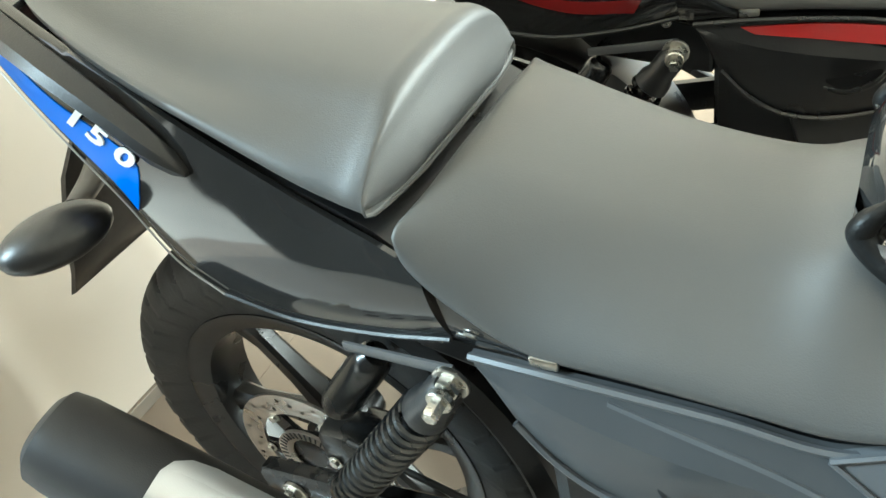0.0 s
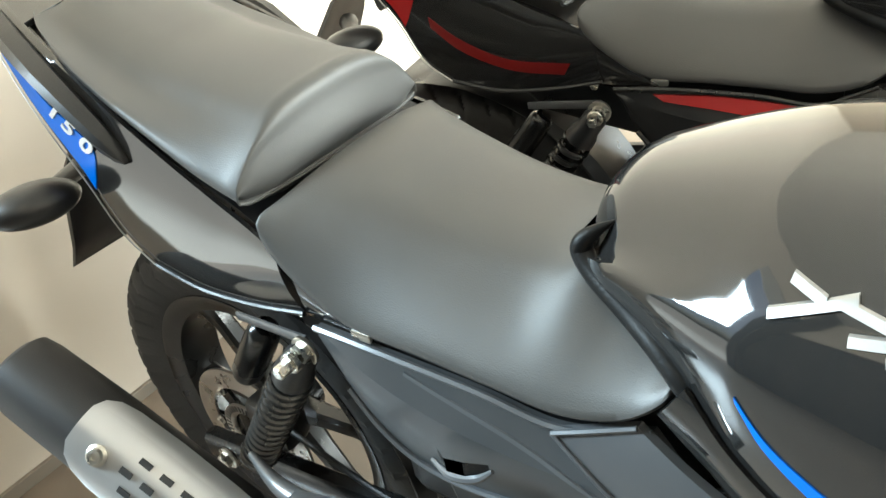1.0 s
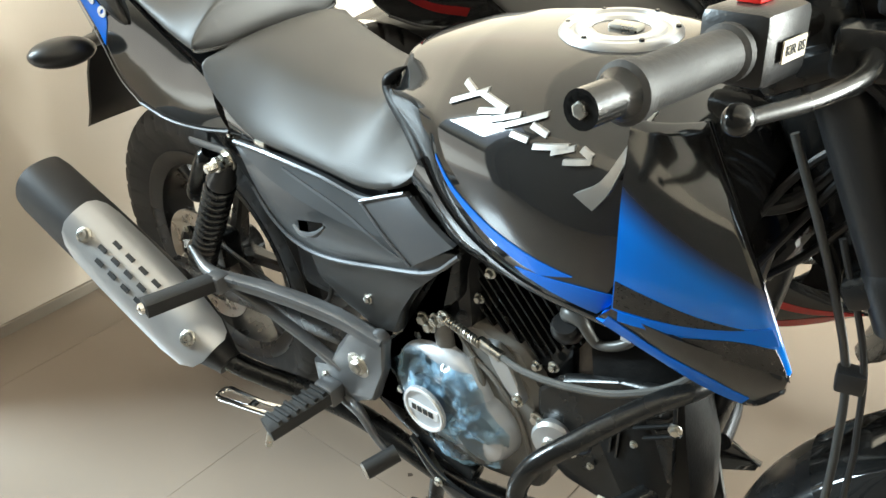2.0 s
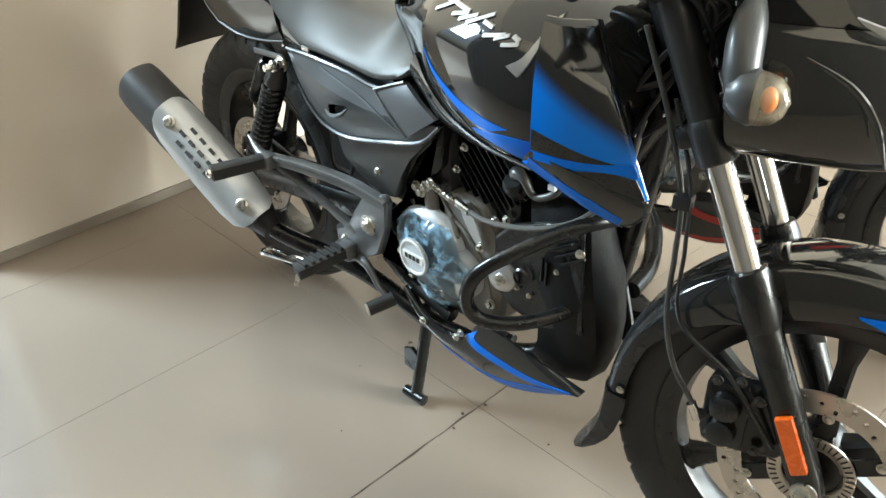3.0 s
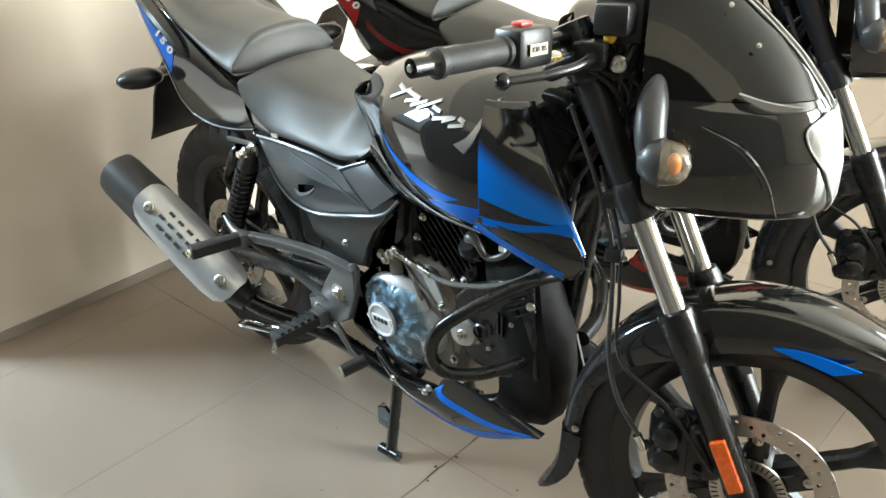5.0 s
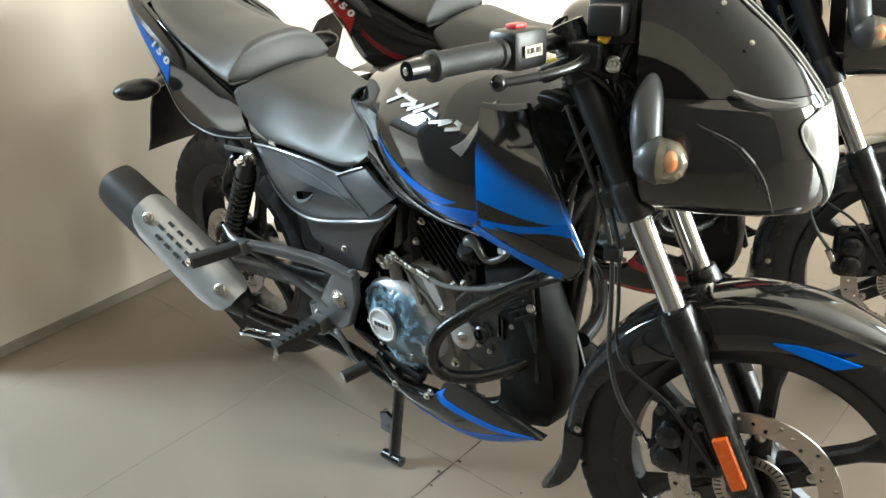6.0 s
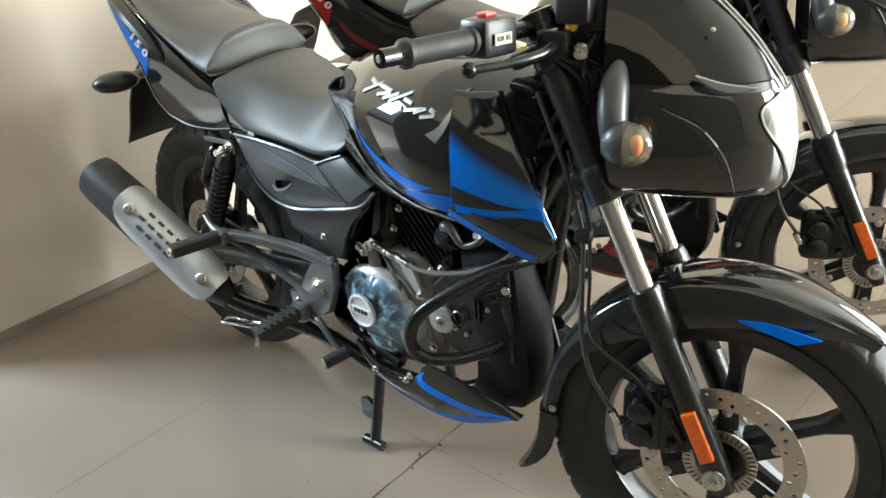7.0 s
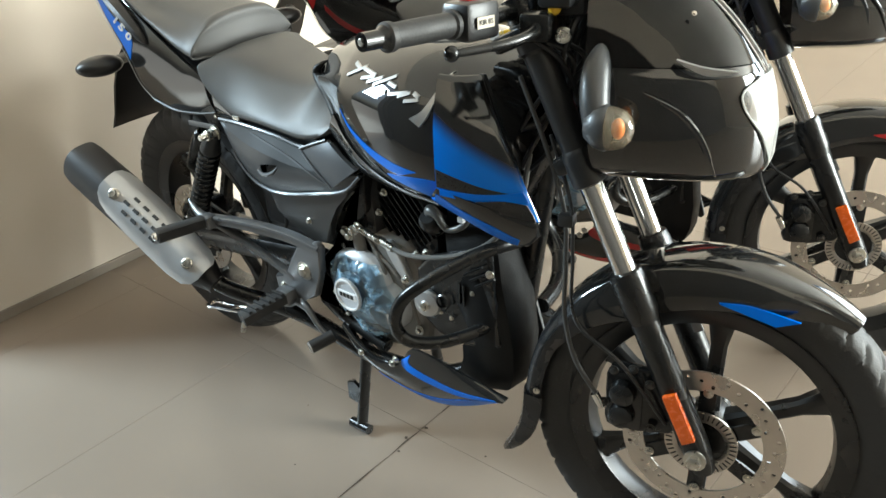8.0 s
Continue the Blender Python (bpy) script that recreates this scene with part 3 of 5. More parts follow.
def tank(bike, P, paint, stripe, shroud_paint):
    rings = []
    for x, zt, w, zm, zb in ((0.561, 0.822, 0.068, 0.812, 0.794), (0.569, 0.834, 0.082, 0.808, 0.786), (0.586, 0.846, 0.094, 0.806, 0.776), (0.61, 0.855, 0.106, 0.805, 0.766), (0.65, 0.866, 0.127, 0.80, 0.744), (0.685, 0.873, 0.145, 0.79, 0.698), (0.72, 0.878, 0.159, 0.785, 0.672),
                             (0.80, 0.884, 0.178, 0.78, 0.656), (0.87, 0.882, 0.184, 0.775, 0.65), (0.93, 0.870, 0.172, 0.77, 0.648), (0.98, 0.845, 0.138, 0.76, 0.66), (1.02, 0.80, 0.095, 0.74, 0.68)):
        half = [(0, zt), (-0.35 * w, zt - 0.004), (-0.62 * w, zt - 0.018), (-0.84 * w, zt - 0.045), (-0.97 * w, (zm + zt - 0.05) / 2), (-w, zm - 0.02), (-0.97 * w, (zm + zb) / 2 - 0.01), (-0.90 * w, zb + 0.012), (-0.74 * w, zb)]
        pts = curve([(0, a, b) for a, b in half], 19)
        rings.append([Vector((x, p.y, p.z)) for p in pts] + [Vector((x, -p.y, p.z)) for p in reversed(pts[1:])])
    n = len(rings[0])
    cols = [curve([r[i] for r in rings], 48) for i in range(n)]
    bm = loft([[cols[i][k] for i in range(n)] for k in range(48)])
    tree = BVHTree.FromBMesh(bm)
    body = P("fuel_tank", bm, paint, "glossy black fuel tank", 60)
    c = (0.832, -0.002, 0.877)
    cap = part("filler_cap", lathe([(0.0, 0.006), (0.030, 0.006), (0.032, 0.009), (0.044, 0.009), (0.046, 0.006), (0.050, 0.006), (0.052, 0.010), (0.058, 0.010), (0.062, 0.005), (0.063, -0.014)], c, (0.02, 0, 1), 56), SHIELD, body, "round polished filler cap")
    for k in range(6):
        a = radians(60 * k + 20)
        part("cap_screw", lathe([(0.0028, 0), (0.0028, 0.002), (0.002, 0.0028)], (c[0] + 0.055 * math.cos(a), 0.055 * math.sin(a), c[2] + 0.009), (0, 0, 1), 10), MATT_BLACK, body)
    part("key_cover", box((c[0] - 0.012, -0.009, c[2] + 0.005), (c[0] + 0.022, 0.009, c[2] + 0.012), 0.003), ZINC, body)
    # raised badge of slanted bars, and its sharp tail on the shroud's edge
    for x, z, u, v in ((0.727, 0.848, 0.748, 0.844), (0.719, 0.831, 0.764, 0.849), (0.756, 0.846, 0.798, 0.842), (0.764, 0.834, 0.798, 0.841), (0.784, 0.832, 0.817, 0.842), (0.802, 0.831, 0.845, 0.847), (0.815, 0.828, 0.836, 0.827),
                       (0.834, 0.838, 0.854, 0.834), (0.844, 0.824, 0.878, 0.829), (0.864, 0.823, 0.884, 0.829), (0.878, 0.818, 0.902, 0.821), (0.890, 0.829, 0.901, 0.824)):
        off = Vector((v - z, u - x)).normalized() * 0.0021
        off = Vector((off.x, -off.y))
        for side in (-1, 1):
            part("badge_stroke", wrap(tree, [(x - off.x, z - off.y), (u - off.x, v - off.y)], [(x + off.x, z + off.y), (u + off.x, v + off.y)], 8, 3, 0.0032, 0.0035, side), BADGE, body, "raised silver badge stroke")
    spike = [(0.897, 0.797), (0.918, 0.812), (0.929, 0.852)], [(0.915, 0.785), (0.927, 0.806), (0.932, 0.853)]
    part("badge_tail", wrap(tree, *spike, 8, 3, 0.008, 0.006), BADGE, body, "pointed silver badge tail")
    # shroud: fading colour panel above, black lobe below
    panel = skin([(0.926, -0.142, 0.857), (0.938, -0.174, 0.80), (0.941, -0.184, 0.74), (0.938, -0.183, 0.690)], [(0.975, -0.100, 0.850), (1.028, -0.128, 0.776), (1.062, -0.128, 0.700), (1.083, -0.120, 0.640)], 26, 14, 0.008, 0.006)
    cover = BVHTree.FromBMesh(panel)
    both("shroud", panel, shroud_paint, body, "tank shroud fading from bright colour to black", 60)
    part("shroud_wedge", wrap(cover, [(0.942, 0.723), (0.975, 0.711), (1.010, 0.698), (1.046, 0.688)], [(0.940, 0.6925), (0.975, 0.689), (1.010, 0.686), (1.044, 0.686)], 20, 5), WEDGE, body, "black textured wedge")
    part("shroud_wedge", wrap(cover, [(1.000, 0.673), (1.040, 0.675), (1.070, 0.668)], [(1.000, 0.660), (1.045, 0.652), (1.082, 0.640)], 14, 5), WEDGE, body)
    low = skin([(0.938, -0.182, 0.690), (1.0, -0.168, 0.672), (1.083, -0.119, 0.638)], [(0.908, -0.163, 0.655), (0.96, -0.152, 0.630), (1.015, -0.138, 0.604), (1.055, -0.122, 0.590), (1.080, -0.114, 0.612)], 26, 9, 0.006, 0.006)
    lobe = BVHTree.FromBMesh(low)
    both("shroud_lobe", low, paint, body, "glossy black lower shroud", 60)
    fold = skin([(0.975, -0.098, 0.851), (1.028, -0.126, 0.777), (1.062, -0.126, 0.700), (1.084, -0.117, 0.630)], [(0.970, -0.080, 0.845), (1.016, -0.102, 0.768), (1.050, -0.104, 0.690), (1.070, -0.098, 0.620)], 18, 4, 0, 0.004, (1, 0, 0))
    both("shroud_return", fold, BLACK_PLASTIC, body)
    # lightning stripes
    part("stripe", wrap(tree, [(0.708, 0.776), (0.735, 0.750), (0.785, 0.727), (0.84, 0.713), (0.892, 0.704)], [(0.709, 0.772), (0.733, 0.742), (0.78, 0.713), (0.825, 0.697), (0.855, 0.692)], 30, 4), stripe, body)
    part("stripe", wrap(tree, [(0.820, 0.686), (0.858, 0.691), (0.900, 0.694), (0.937, 0.691)], [(0.830, 0.681), (0.860, 0.674), (0.885, 0.666), (0.909, 0.658)], 20, 4), stripe, body)
    part("stripe", wrap(lobe, [(0.928, 0.682), (0.975, 0.655), (1.02, 0.632), (1.055, 0.606)], [(0.912, 0.657), (0.965, 0.631), (1.012, 0.608), (1.048, 0.594)], 24, 4), stripe, body)
    part("stripe", wrap(cover, [(0.938, 0.690), (0.98, 0.687), (1.03, 0.687), (1.066, 0.690)], [(0.938, 0.680), (0.98, 0.676), (1.03, 0.677), (1.072, 0.672)], 20, 3, 0.0016), stripe, body)
    # black rim between seat and tank
    seam = [(0.590, -0.066, 0.822), (0.578, -0.073, 0.815), (0.569, -0.077, 0.806), (0.568, -0.078, 0.796), (0.583, -0.086, 0.784), (0.614, -0.101, 0.772), (0.646, -0.120, 0.762), (0.670, -0.133, 0.746), (0.676, -0.128, 0.728)]
    both("tank_rim", tube(seam, [0.001, 0.005, 0.008, 0.009, 0.009, 0.009, 0.009, 0.008, 0.004], 60, 12), SHIELD_BLACK, body)
    P("tank_skirt", skin([(0.672, -0.143, 0.756), (0.706, -0.154, 0.722), (0.75, -0.159, 0.690), (0.82, -0.161, 0.662), (0.92, -0.160, 0.652)], [(0.652, -0.140, 0.722), (0.686, -0.142, 0.690), (0.723, -0.144, 0.660), (0.82, -0.148, 0.642), (0.915, -0.152, 0.640)], 30, 6, 0.003, 0.005), paint, "glossy black lower edge of the tank")


def seat_rings(table):
    rings = []
    for x, zt, w, zs, lw, zl in table:
        half = [(0, zt), (-0.4 * w, zt - 0.002), (-0.75 * w, zt - 0.009), (-w, zs), (-(w + lw) / 2 - 0.004, (zs + zl) / 2 + 0.006), (-lw, zl + 0.012), (-lw + 0.008, zl), (-lw * 0.5, zl)]
        pts = curve([(0, a, b) for a, b in half], 22)
        rings.append([Vector((x, p.y, p.z)) for p in pts] + [Vector((x, -0.84 * p.y, p.z)) for p in reversed(pts[1:])])
    n = len(rings[0])
    cols = [curve([r[i] for r in rings], 72) for i in range(n)]
    for c in cols:
        for p in c:
            near = max(0.0, 1 - max(0.0, 0.20 - p.x, p.x - 0.30) / 0.12)
            p.x += 0.014 * (1 - min(1, (p.y / 0.14) ** 2)) * near
    return [[cols[i][k] for i in range(n)] for k in range(72)]


def seats(P):
    P("rider_seat", loft(seat_rings([(0.276, 0.796, 0.122, 0.792, 0.132, 0.784), (0.278, 0.814, 0.132, 0.802, 0.145, 0.779), (0.29, 0.822, 0.130, 0.800, 0.149, 0.762), (0.32, 0.819, 0.122, 0.790, 0.150, 0.736), (0.37, 0.806, 0.113, 0.775, 0.150, 0.708),
                                     (0.45, 0.786, 0.102, 0.760, 0.150, 0.702), (0.52, 0.780, 0.090, 0.757, 0.149, 0.696), (0.565, 0.794, 0.074, 0.777, 0.148, 0.692), (0.60, 0.810, 0.060, 0.778, 0.145, 0.695), (0.63, 0.800, 0.055, 0.772, 0.140, 0.704), (0.652, 0.775, 0.05, 0.760, 0.133, 0.720), (0.660, 0.76, 0.045, 0.752, 0.124, 0.732)])),
      SEAT_VINYL, "dark grey vinyl rider seat", 60)
    P("pillion_seat", loft(seat_rings([(0.252, 0.804, 0.122, 0.803, 0.137, 0.800), (0.259, 0.824, 0.119, 0.817, 0.141, 0.803), (0.257, 0.858, 0.109, 0.843, 0.142, 0.804), (0.256, 0.876, 0.103, 0.856, 0.141, 0.806), (0.247, 0.884, 0.100, 0.860, 0.141, 0.809), (0.230, 0.885, 0.099, 0.861, 0.140, 0.813), (0.19, 0.889, 0.097, 0.866, 0.139, 0.828),
                                       (0.10, 0.904, 0.096, 0.882, 0.131, 0.863), (0.05, 0.917, 0.093, 0.897, 0.124, 0.880), (0.0, 0.932, 0.088, 0.914, 0.115, 0.899), (-0.06, 0.950, 0.077, 0.935, 0.097, 0.921), (-0.09, 0.955, 0.066, 0.946, 0.080, 0.932), (-0.10, 0.952, 0.055, 0.948, 0.064, 0.938)])),
      SEAT_VINYL, "dark grey vinyl pillion seat, stepped up", 48)
    P("seat_base", skin([(-0.16, -0.07, 0.945), (-0.06, -0.095, 0.918), (0.05, -0.118, 0.868), (0.12, -0.124, 0.835), (0.25, -0.13, 0.785), (0.38, -0.14, 0.705), (0.60, -0.13, 0.69)], [(-0.16, 0.07, 0.945), (-0.06, 0.095, 0.918), (0.05, 0.118, 0.868), (0.12, 0.124, 0.835), (0.25, 0.13, 0.785), (0.38, 0.14, 0.705), (0.60, 0.13, 0.69)], 28, 4, 0, 0.02, (0, 0, 1)), BLACK_PLASTIC)


def tail(bike, P, paint, stripe, extra=None):
    seam = [(0.294, -0.147, 0.769), (0.255, -0.142, 0.785), (0.212, -0.137, 0.800), (0.141, -0.133, 0.834), (0.085, -0.130, 0.864), (0.026, -0.123, 0.893), (-0.03, -0.115, 0.920), (-0.09, -0.102, 0.945), (-0.16, -0.083, 0.968), (-0.235, -0.055, 0.985)]
    low = [(0.306, -0.143, 0.703), (0.235, -0.145, 0.692), (0.155, -0.147, 0.689), (0.085, -0.148, 0.702), (0.042, -0.148, 0.735), (0.012, -0.147, 0.790), (-0.03, -0.143, 0.842), (-0.079, -0.132, 0.886), (-0.14, -0.110, 0.932), (-0.225, -0.065, 0.972)]
    bm = skin(seam, low, 54, 12, 0.006, 0.005)
    tree = BVHTree.FromBMesh(bm)
    panel, _ = both("tail_panel", bm, paint, bike, "glossy black tail panel", 60)
    part("tail_stripe", wrap(tree, [(-0.15, 0.950), (-0.085, 0.913), (-0.03, 0.876), (0.012, 0.851), (0.040, 0.828), (0.030, 0.795)], [(-0.135, 0.934), (-0.077, 0.890), (-0.028, 0.847), (-0.004, 0.822), (0.012, 0.802), (0.022, 0.782)], 24, 5), stripe, panel)
    if extra:
        part("tail_stripe", wrap(tree, [(0.06, 0.795), (0.11, 0.760), (0.18, 0.734), (0.265, 0.730)], [(0.062, 0.780), (0.107, 0.745), (0.178, 0.719), (0.255, 0.713)], 24, 5), DARK_RED, panel)
    for digit, x, z in (("1", -0.012, 0.864), ("5", 0.008, 0.850), ("0", 0.031, 0.833)):
        y = tree.ray_cast(Vector((x, -1, z)), Vector((0, 1, 0)))[0].y
        letters(digit, 0.035, basis((x, y - 0.0022, z), (0.80, -0.10, -0.60), (0.42, 0.22, 0.88)) @ Matrix(((1.1, 0.2, 0, 0), (0, 0.72, 0, 0), (0, 0, 1, 0), (0, 0, 0, 1))), "digit", WHITE_PRINT, panel, 0.0006, 0.0012)
    grab = loft([[Vector((x, y + dy, z + dz)) for dy, dz in ((0.004, h), (-t * 0.7, h * 0.6), (-t, 0), (-t * 0.7, -h * 0.7), (0.004, -h), (0.014, 0))] for x, y, z, h, t in
                 ((-0.20, -0.070, 0.966, 0.006, 0.006), (-0.15, -0.094, 0.950, 0.013, 0.012), (-0.08, -0.116, 0.924, 0.018, 0.020), (-0.02, -0.129, 0.900, 0.015, 0.020), (0.03, -0.138, 0.875, 0.014, 0.017), (0.068, -0.142, 0.846, 0.016, 0.012), (0.085, -0.143, 0.833, 0.011, 0.007), (0.094, -0.142, 0.824, 0.003, 0.003))])
    rail, _ = both("grab_rail", grab, BLACK_PLASTIC, bike, "dark moulded grab rail")
    both("tail_edge", tube([(x, y - 0.003, z - 0.001) for x, y, z in low[3:]], 0.0010, 50, 6), SHIELD, panel)
    both("tail_edge", tube([(x, y - 0.002, z - 0.001) for x, y, z in low[:4]], 0.0025, 40, 6), BLACK_PLASTIC, panel)
    P("tail_cover", skin([(-0.085, -0.098, 0.940), (-0.16, -0.080, 0.966), (-0.235, -0.050, 0.984)], [(-0.085, 0.098, 0.940), (-0.16, 0.080, 0.966), (-0.235, 0.050, 0.984)], 14, 12, 0.010, 0.006, (0, 0, 1)), paint, "glossy black tail cover")
    P("tail_lamp", loft([[Vector((x, y * s, z + h * s)) for y, h in ((-0.05, 0), (-0.04, 0.015), (0.04, 0.015), (0.05, 0), (0.04, -0.02), (-0.04, -0.02))] for x, z, s in ((-0.20, 0.955, 1.1), (-0.245, 0.965, 1.0), (-0.26, 0.968, 0.7))]), RED_PLASTIC, "red tail lamp")
    both("tail_extension", skin([(0.284, -0.1445, 0.766), (0.32, -0.1445, 0.742), (0.372, -0.142, 0.704)], [(0.258, -0.1405, 0.701), (0.31, -0.1405, 0.697), (0.368, -0.140, 0.693)], 16, 6, 0.003, 0.006), GLOSS_BLACK, bike, "glossy black front end of the tail panel")
    # under tray, number plate flap and rear lamps
    P("rear_mudguard", skin([(0.24, -0.10, 0.692), (0.12, -0.105, 0.715), (0.05, -0.105, 0.755), (-0.03, -0.10, 0.815), (-0.12, -0.08, 0.885), (-0.20, -0.045, 0.945)], [(0.24, 0.10, 0.692), (0.12, 0.105, 0.715), (0.05, 0.105, 0.755), (-0.03, 0.10, 0.815), (-0.12, 0.08, 0.885), (-0.20, 0.045, 0.945)], 20, 6, 0, 0.02, (0, 0, -1)), BLACK_PLASTIC, "black plastic rear mudguard")
    P("plate_flap", loft([[Vector((x, y, z)) for x, y, z in ((cx - 0.006, -w, cz), (cx + 0.006, -w, cz + 0.006), (cx + 0.008, 0, cz + 0.012), (cx + 0.006, w, cz + 0.006), (cx - 0.006, w, cz), (cx - 0.004, 0, cz + 0.004))]
                          for cx, cz, w in ((-0.16, 0.79, 0.05), (-0.19, 0.735, 0.075), (-0.225, 0.67, 0.082), (-0.275, 0.585, 0.078), (-0.30, 0.545, 0.08))]), BLACK_PLASTIC, "black plastic number plate flap")
    for s in (-1, 1):
        P("rear_lamp_stalk", tube([(-0.14, s * 0.05, 0.755), (-0.105, s * 0.10, 0.760), (-0.075, s * 0.145, 0.766)], [0.016, 0.012, 0.010]), BLACK_PLASTIC)
        P("rear_indicator", moved(ball((0, 0, 0), 0.034, 0.052, 0.023), Matrix.Translation((-0.048, s * 0.188, 0.771)) @ Matrix.Rotation(radians(24 * s), 4, 'Z')), BLACK_PLASTIC, "rear turn lamp in black housing")
    P("inner_mudguard", loft([[Vector((0.335 * math.cos(a) + dx, y, 0.327 + 0.335 * math.sin(a))) for y, dx in ((-0.072, -0.02), (-0.06, 0), (0.06, 0), (0.072, -0.02), (0.07, -0.026), (-0.07, -0.026))] for a in (radians(v) for v in range(2, 100, 6))]), BLACK_PLASTIC, "black inner mudguard")


def side_panels(bike, P, extra=None):
    grey, trim = (BLACK_PLASTIC, MATT_BLACK) if extra else (SATIN_GREY, TRIM_GREY)
    top = [(0.322, -0.146, 0.694), (0.40, -0.150, 0.697), (0.50, -0.147, 0.690), (0.575, -0.142, 0.678), (0.645, -0.130, 0.694)]
    ridge = [(0.325, -0.148, 0.690), (0.39, -0.160, 0.668), (0.48, -0.166, 0.652), (0.58, -0.160, 0.640), (0.70, -0.148, 0.650)]
    low = [(0.328, -0.148, 0.686), (0.354, -0.153, 0.636), (0.388, -0.156, 0.600), (0.432, -0.156, 0.575), (0.495, -0.154, 0.570), (0.596, -0.152, 0.591), (0.680, -0.150, 0.614), (0.724, -0.146, 0.650)]
    bm = skin(top, ridge, 30, 4, 0.0, 0.005)
    bm = skin(ridge, low, 30, 6, 0.004, 0.005, bm=bm)
    tree = BVHTree.FromBMesh(bm)
    panel, _ = both("side_panel", bm, grey, bike, "satin black side panel" if extra else "satin grey side panel", 30)
    if extra:
        part("panel_stripe", wrap(tree, [(0.375, 0.690), (0.46, 0.689), (0.56, 0.676)], [(0.39, 0.682), (0.46, 0.673), (0.55, 0.658)], 14, 3, 0.003, 0.003), extra, panel)
    trim_top, trim_low = [(0.571, -0.150, 0.676), (0.604, -0.145, 0.689), (0.636, -0.138, 0.700)], [(0.654, -0.158, 0.616), (0.688, -0.157, 0.640), (0.719, -0.153, 0.662)]
    part("panel_trim", skin(trim_top, trim_low, 8, 8, 0.003, 0.008), trim, panel, "lighter grey trim piece")
    both("panel_edge", tube([(x, y - 0.004, z) for x, y, z in top], 0.0035, 40, 6), trim, panel)
    # Bead in the trim colour, painting in the highlight of the lower ridge.
    both("panel_edge", tube([(x, y - 0.003, z) for x, y, z in low[1:]], 0.0034, 40, 6), trim, panel)
    # Thin lines that put the trim's bright edge highlights into colour.
    part("trim_highlight", tube([(x, y - 0.0015, z) for x, y, z in (trim_top[0], (0.612, -0.157, 0.647), trim_low[0])], 0.0022, 14, 6), trim, panel)
    part("trim_highlight", tube([(x, y - 0.0015, z) for x, y, z in trim_top], 0.0026, 14, 6), trim, panel)
    # Strip in the trim colour for the highlight on the diagonal ridge.
    part("crease_highlight", wrap(tree, [(0.430, 0.686), (0.53, 0.662), (0.640, 0.622)], [(0.430, 0.683), (0.53, 0.6585), (0.640, 0.619)], 20, 2, 0.0022, 0.002), trim, panel)
    part("scoop", loft([[Vector((x, y - 0.002, z + h)) for h in (d, 0.3 * d, -d, -0.4 * d)] for x, y, z, d in ((0.468, -0.172, 0.628, 0.002), (0.485, -0.184, 0.630, 0.009), (0.505, -0.184, 0.634, 0.010), (0.525, -0.176, 0.640, 0.003))]), BLACK_PLASTIC, panel, "black scoop with mesh")
    part("scoop_lip", tube([(0.466, -0.180, 0.622), (0.490, -0.186, 0.620), (0.515, -0.184, 0.627), (0.530, -0.180, 0.640)], [0.002, 0.004, 0.004, 0.002], 20, 8), trim, panel)
    both("lower_panel", plate([(0.428, 0.585), (0.50, 0.578), (0.60, 0.597), (0.70, 0.622), (0.672, 0.604), (0.636, 0.570), (0.612, 0.525), (0.596, 0.478), (0.55, 0.470), (0.500, 0.492), (0.448, 0.515)], -0.144, -0.124, 0.005), DARK_CAST, bike, "dark grey lower side cover")
    P("cover_bolt", bolt((0.549, -0.142, 0.517), (0, -1, 0), 0.0055, 0.007), ZINC)
    P("seat_clip", box((0.372, -0.152, 0.700), (0.395, -0.146, 0.710), 0.002), ZINC, "small bright seat clip")
    for x, y, z in ((0.29, -0.13, 0.69), (0.30, -0.12, 0.70)):
        P("tail_bolt", bolt((x, y, z), (0, -1, 0), 0.004, 0.008), ZINC)


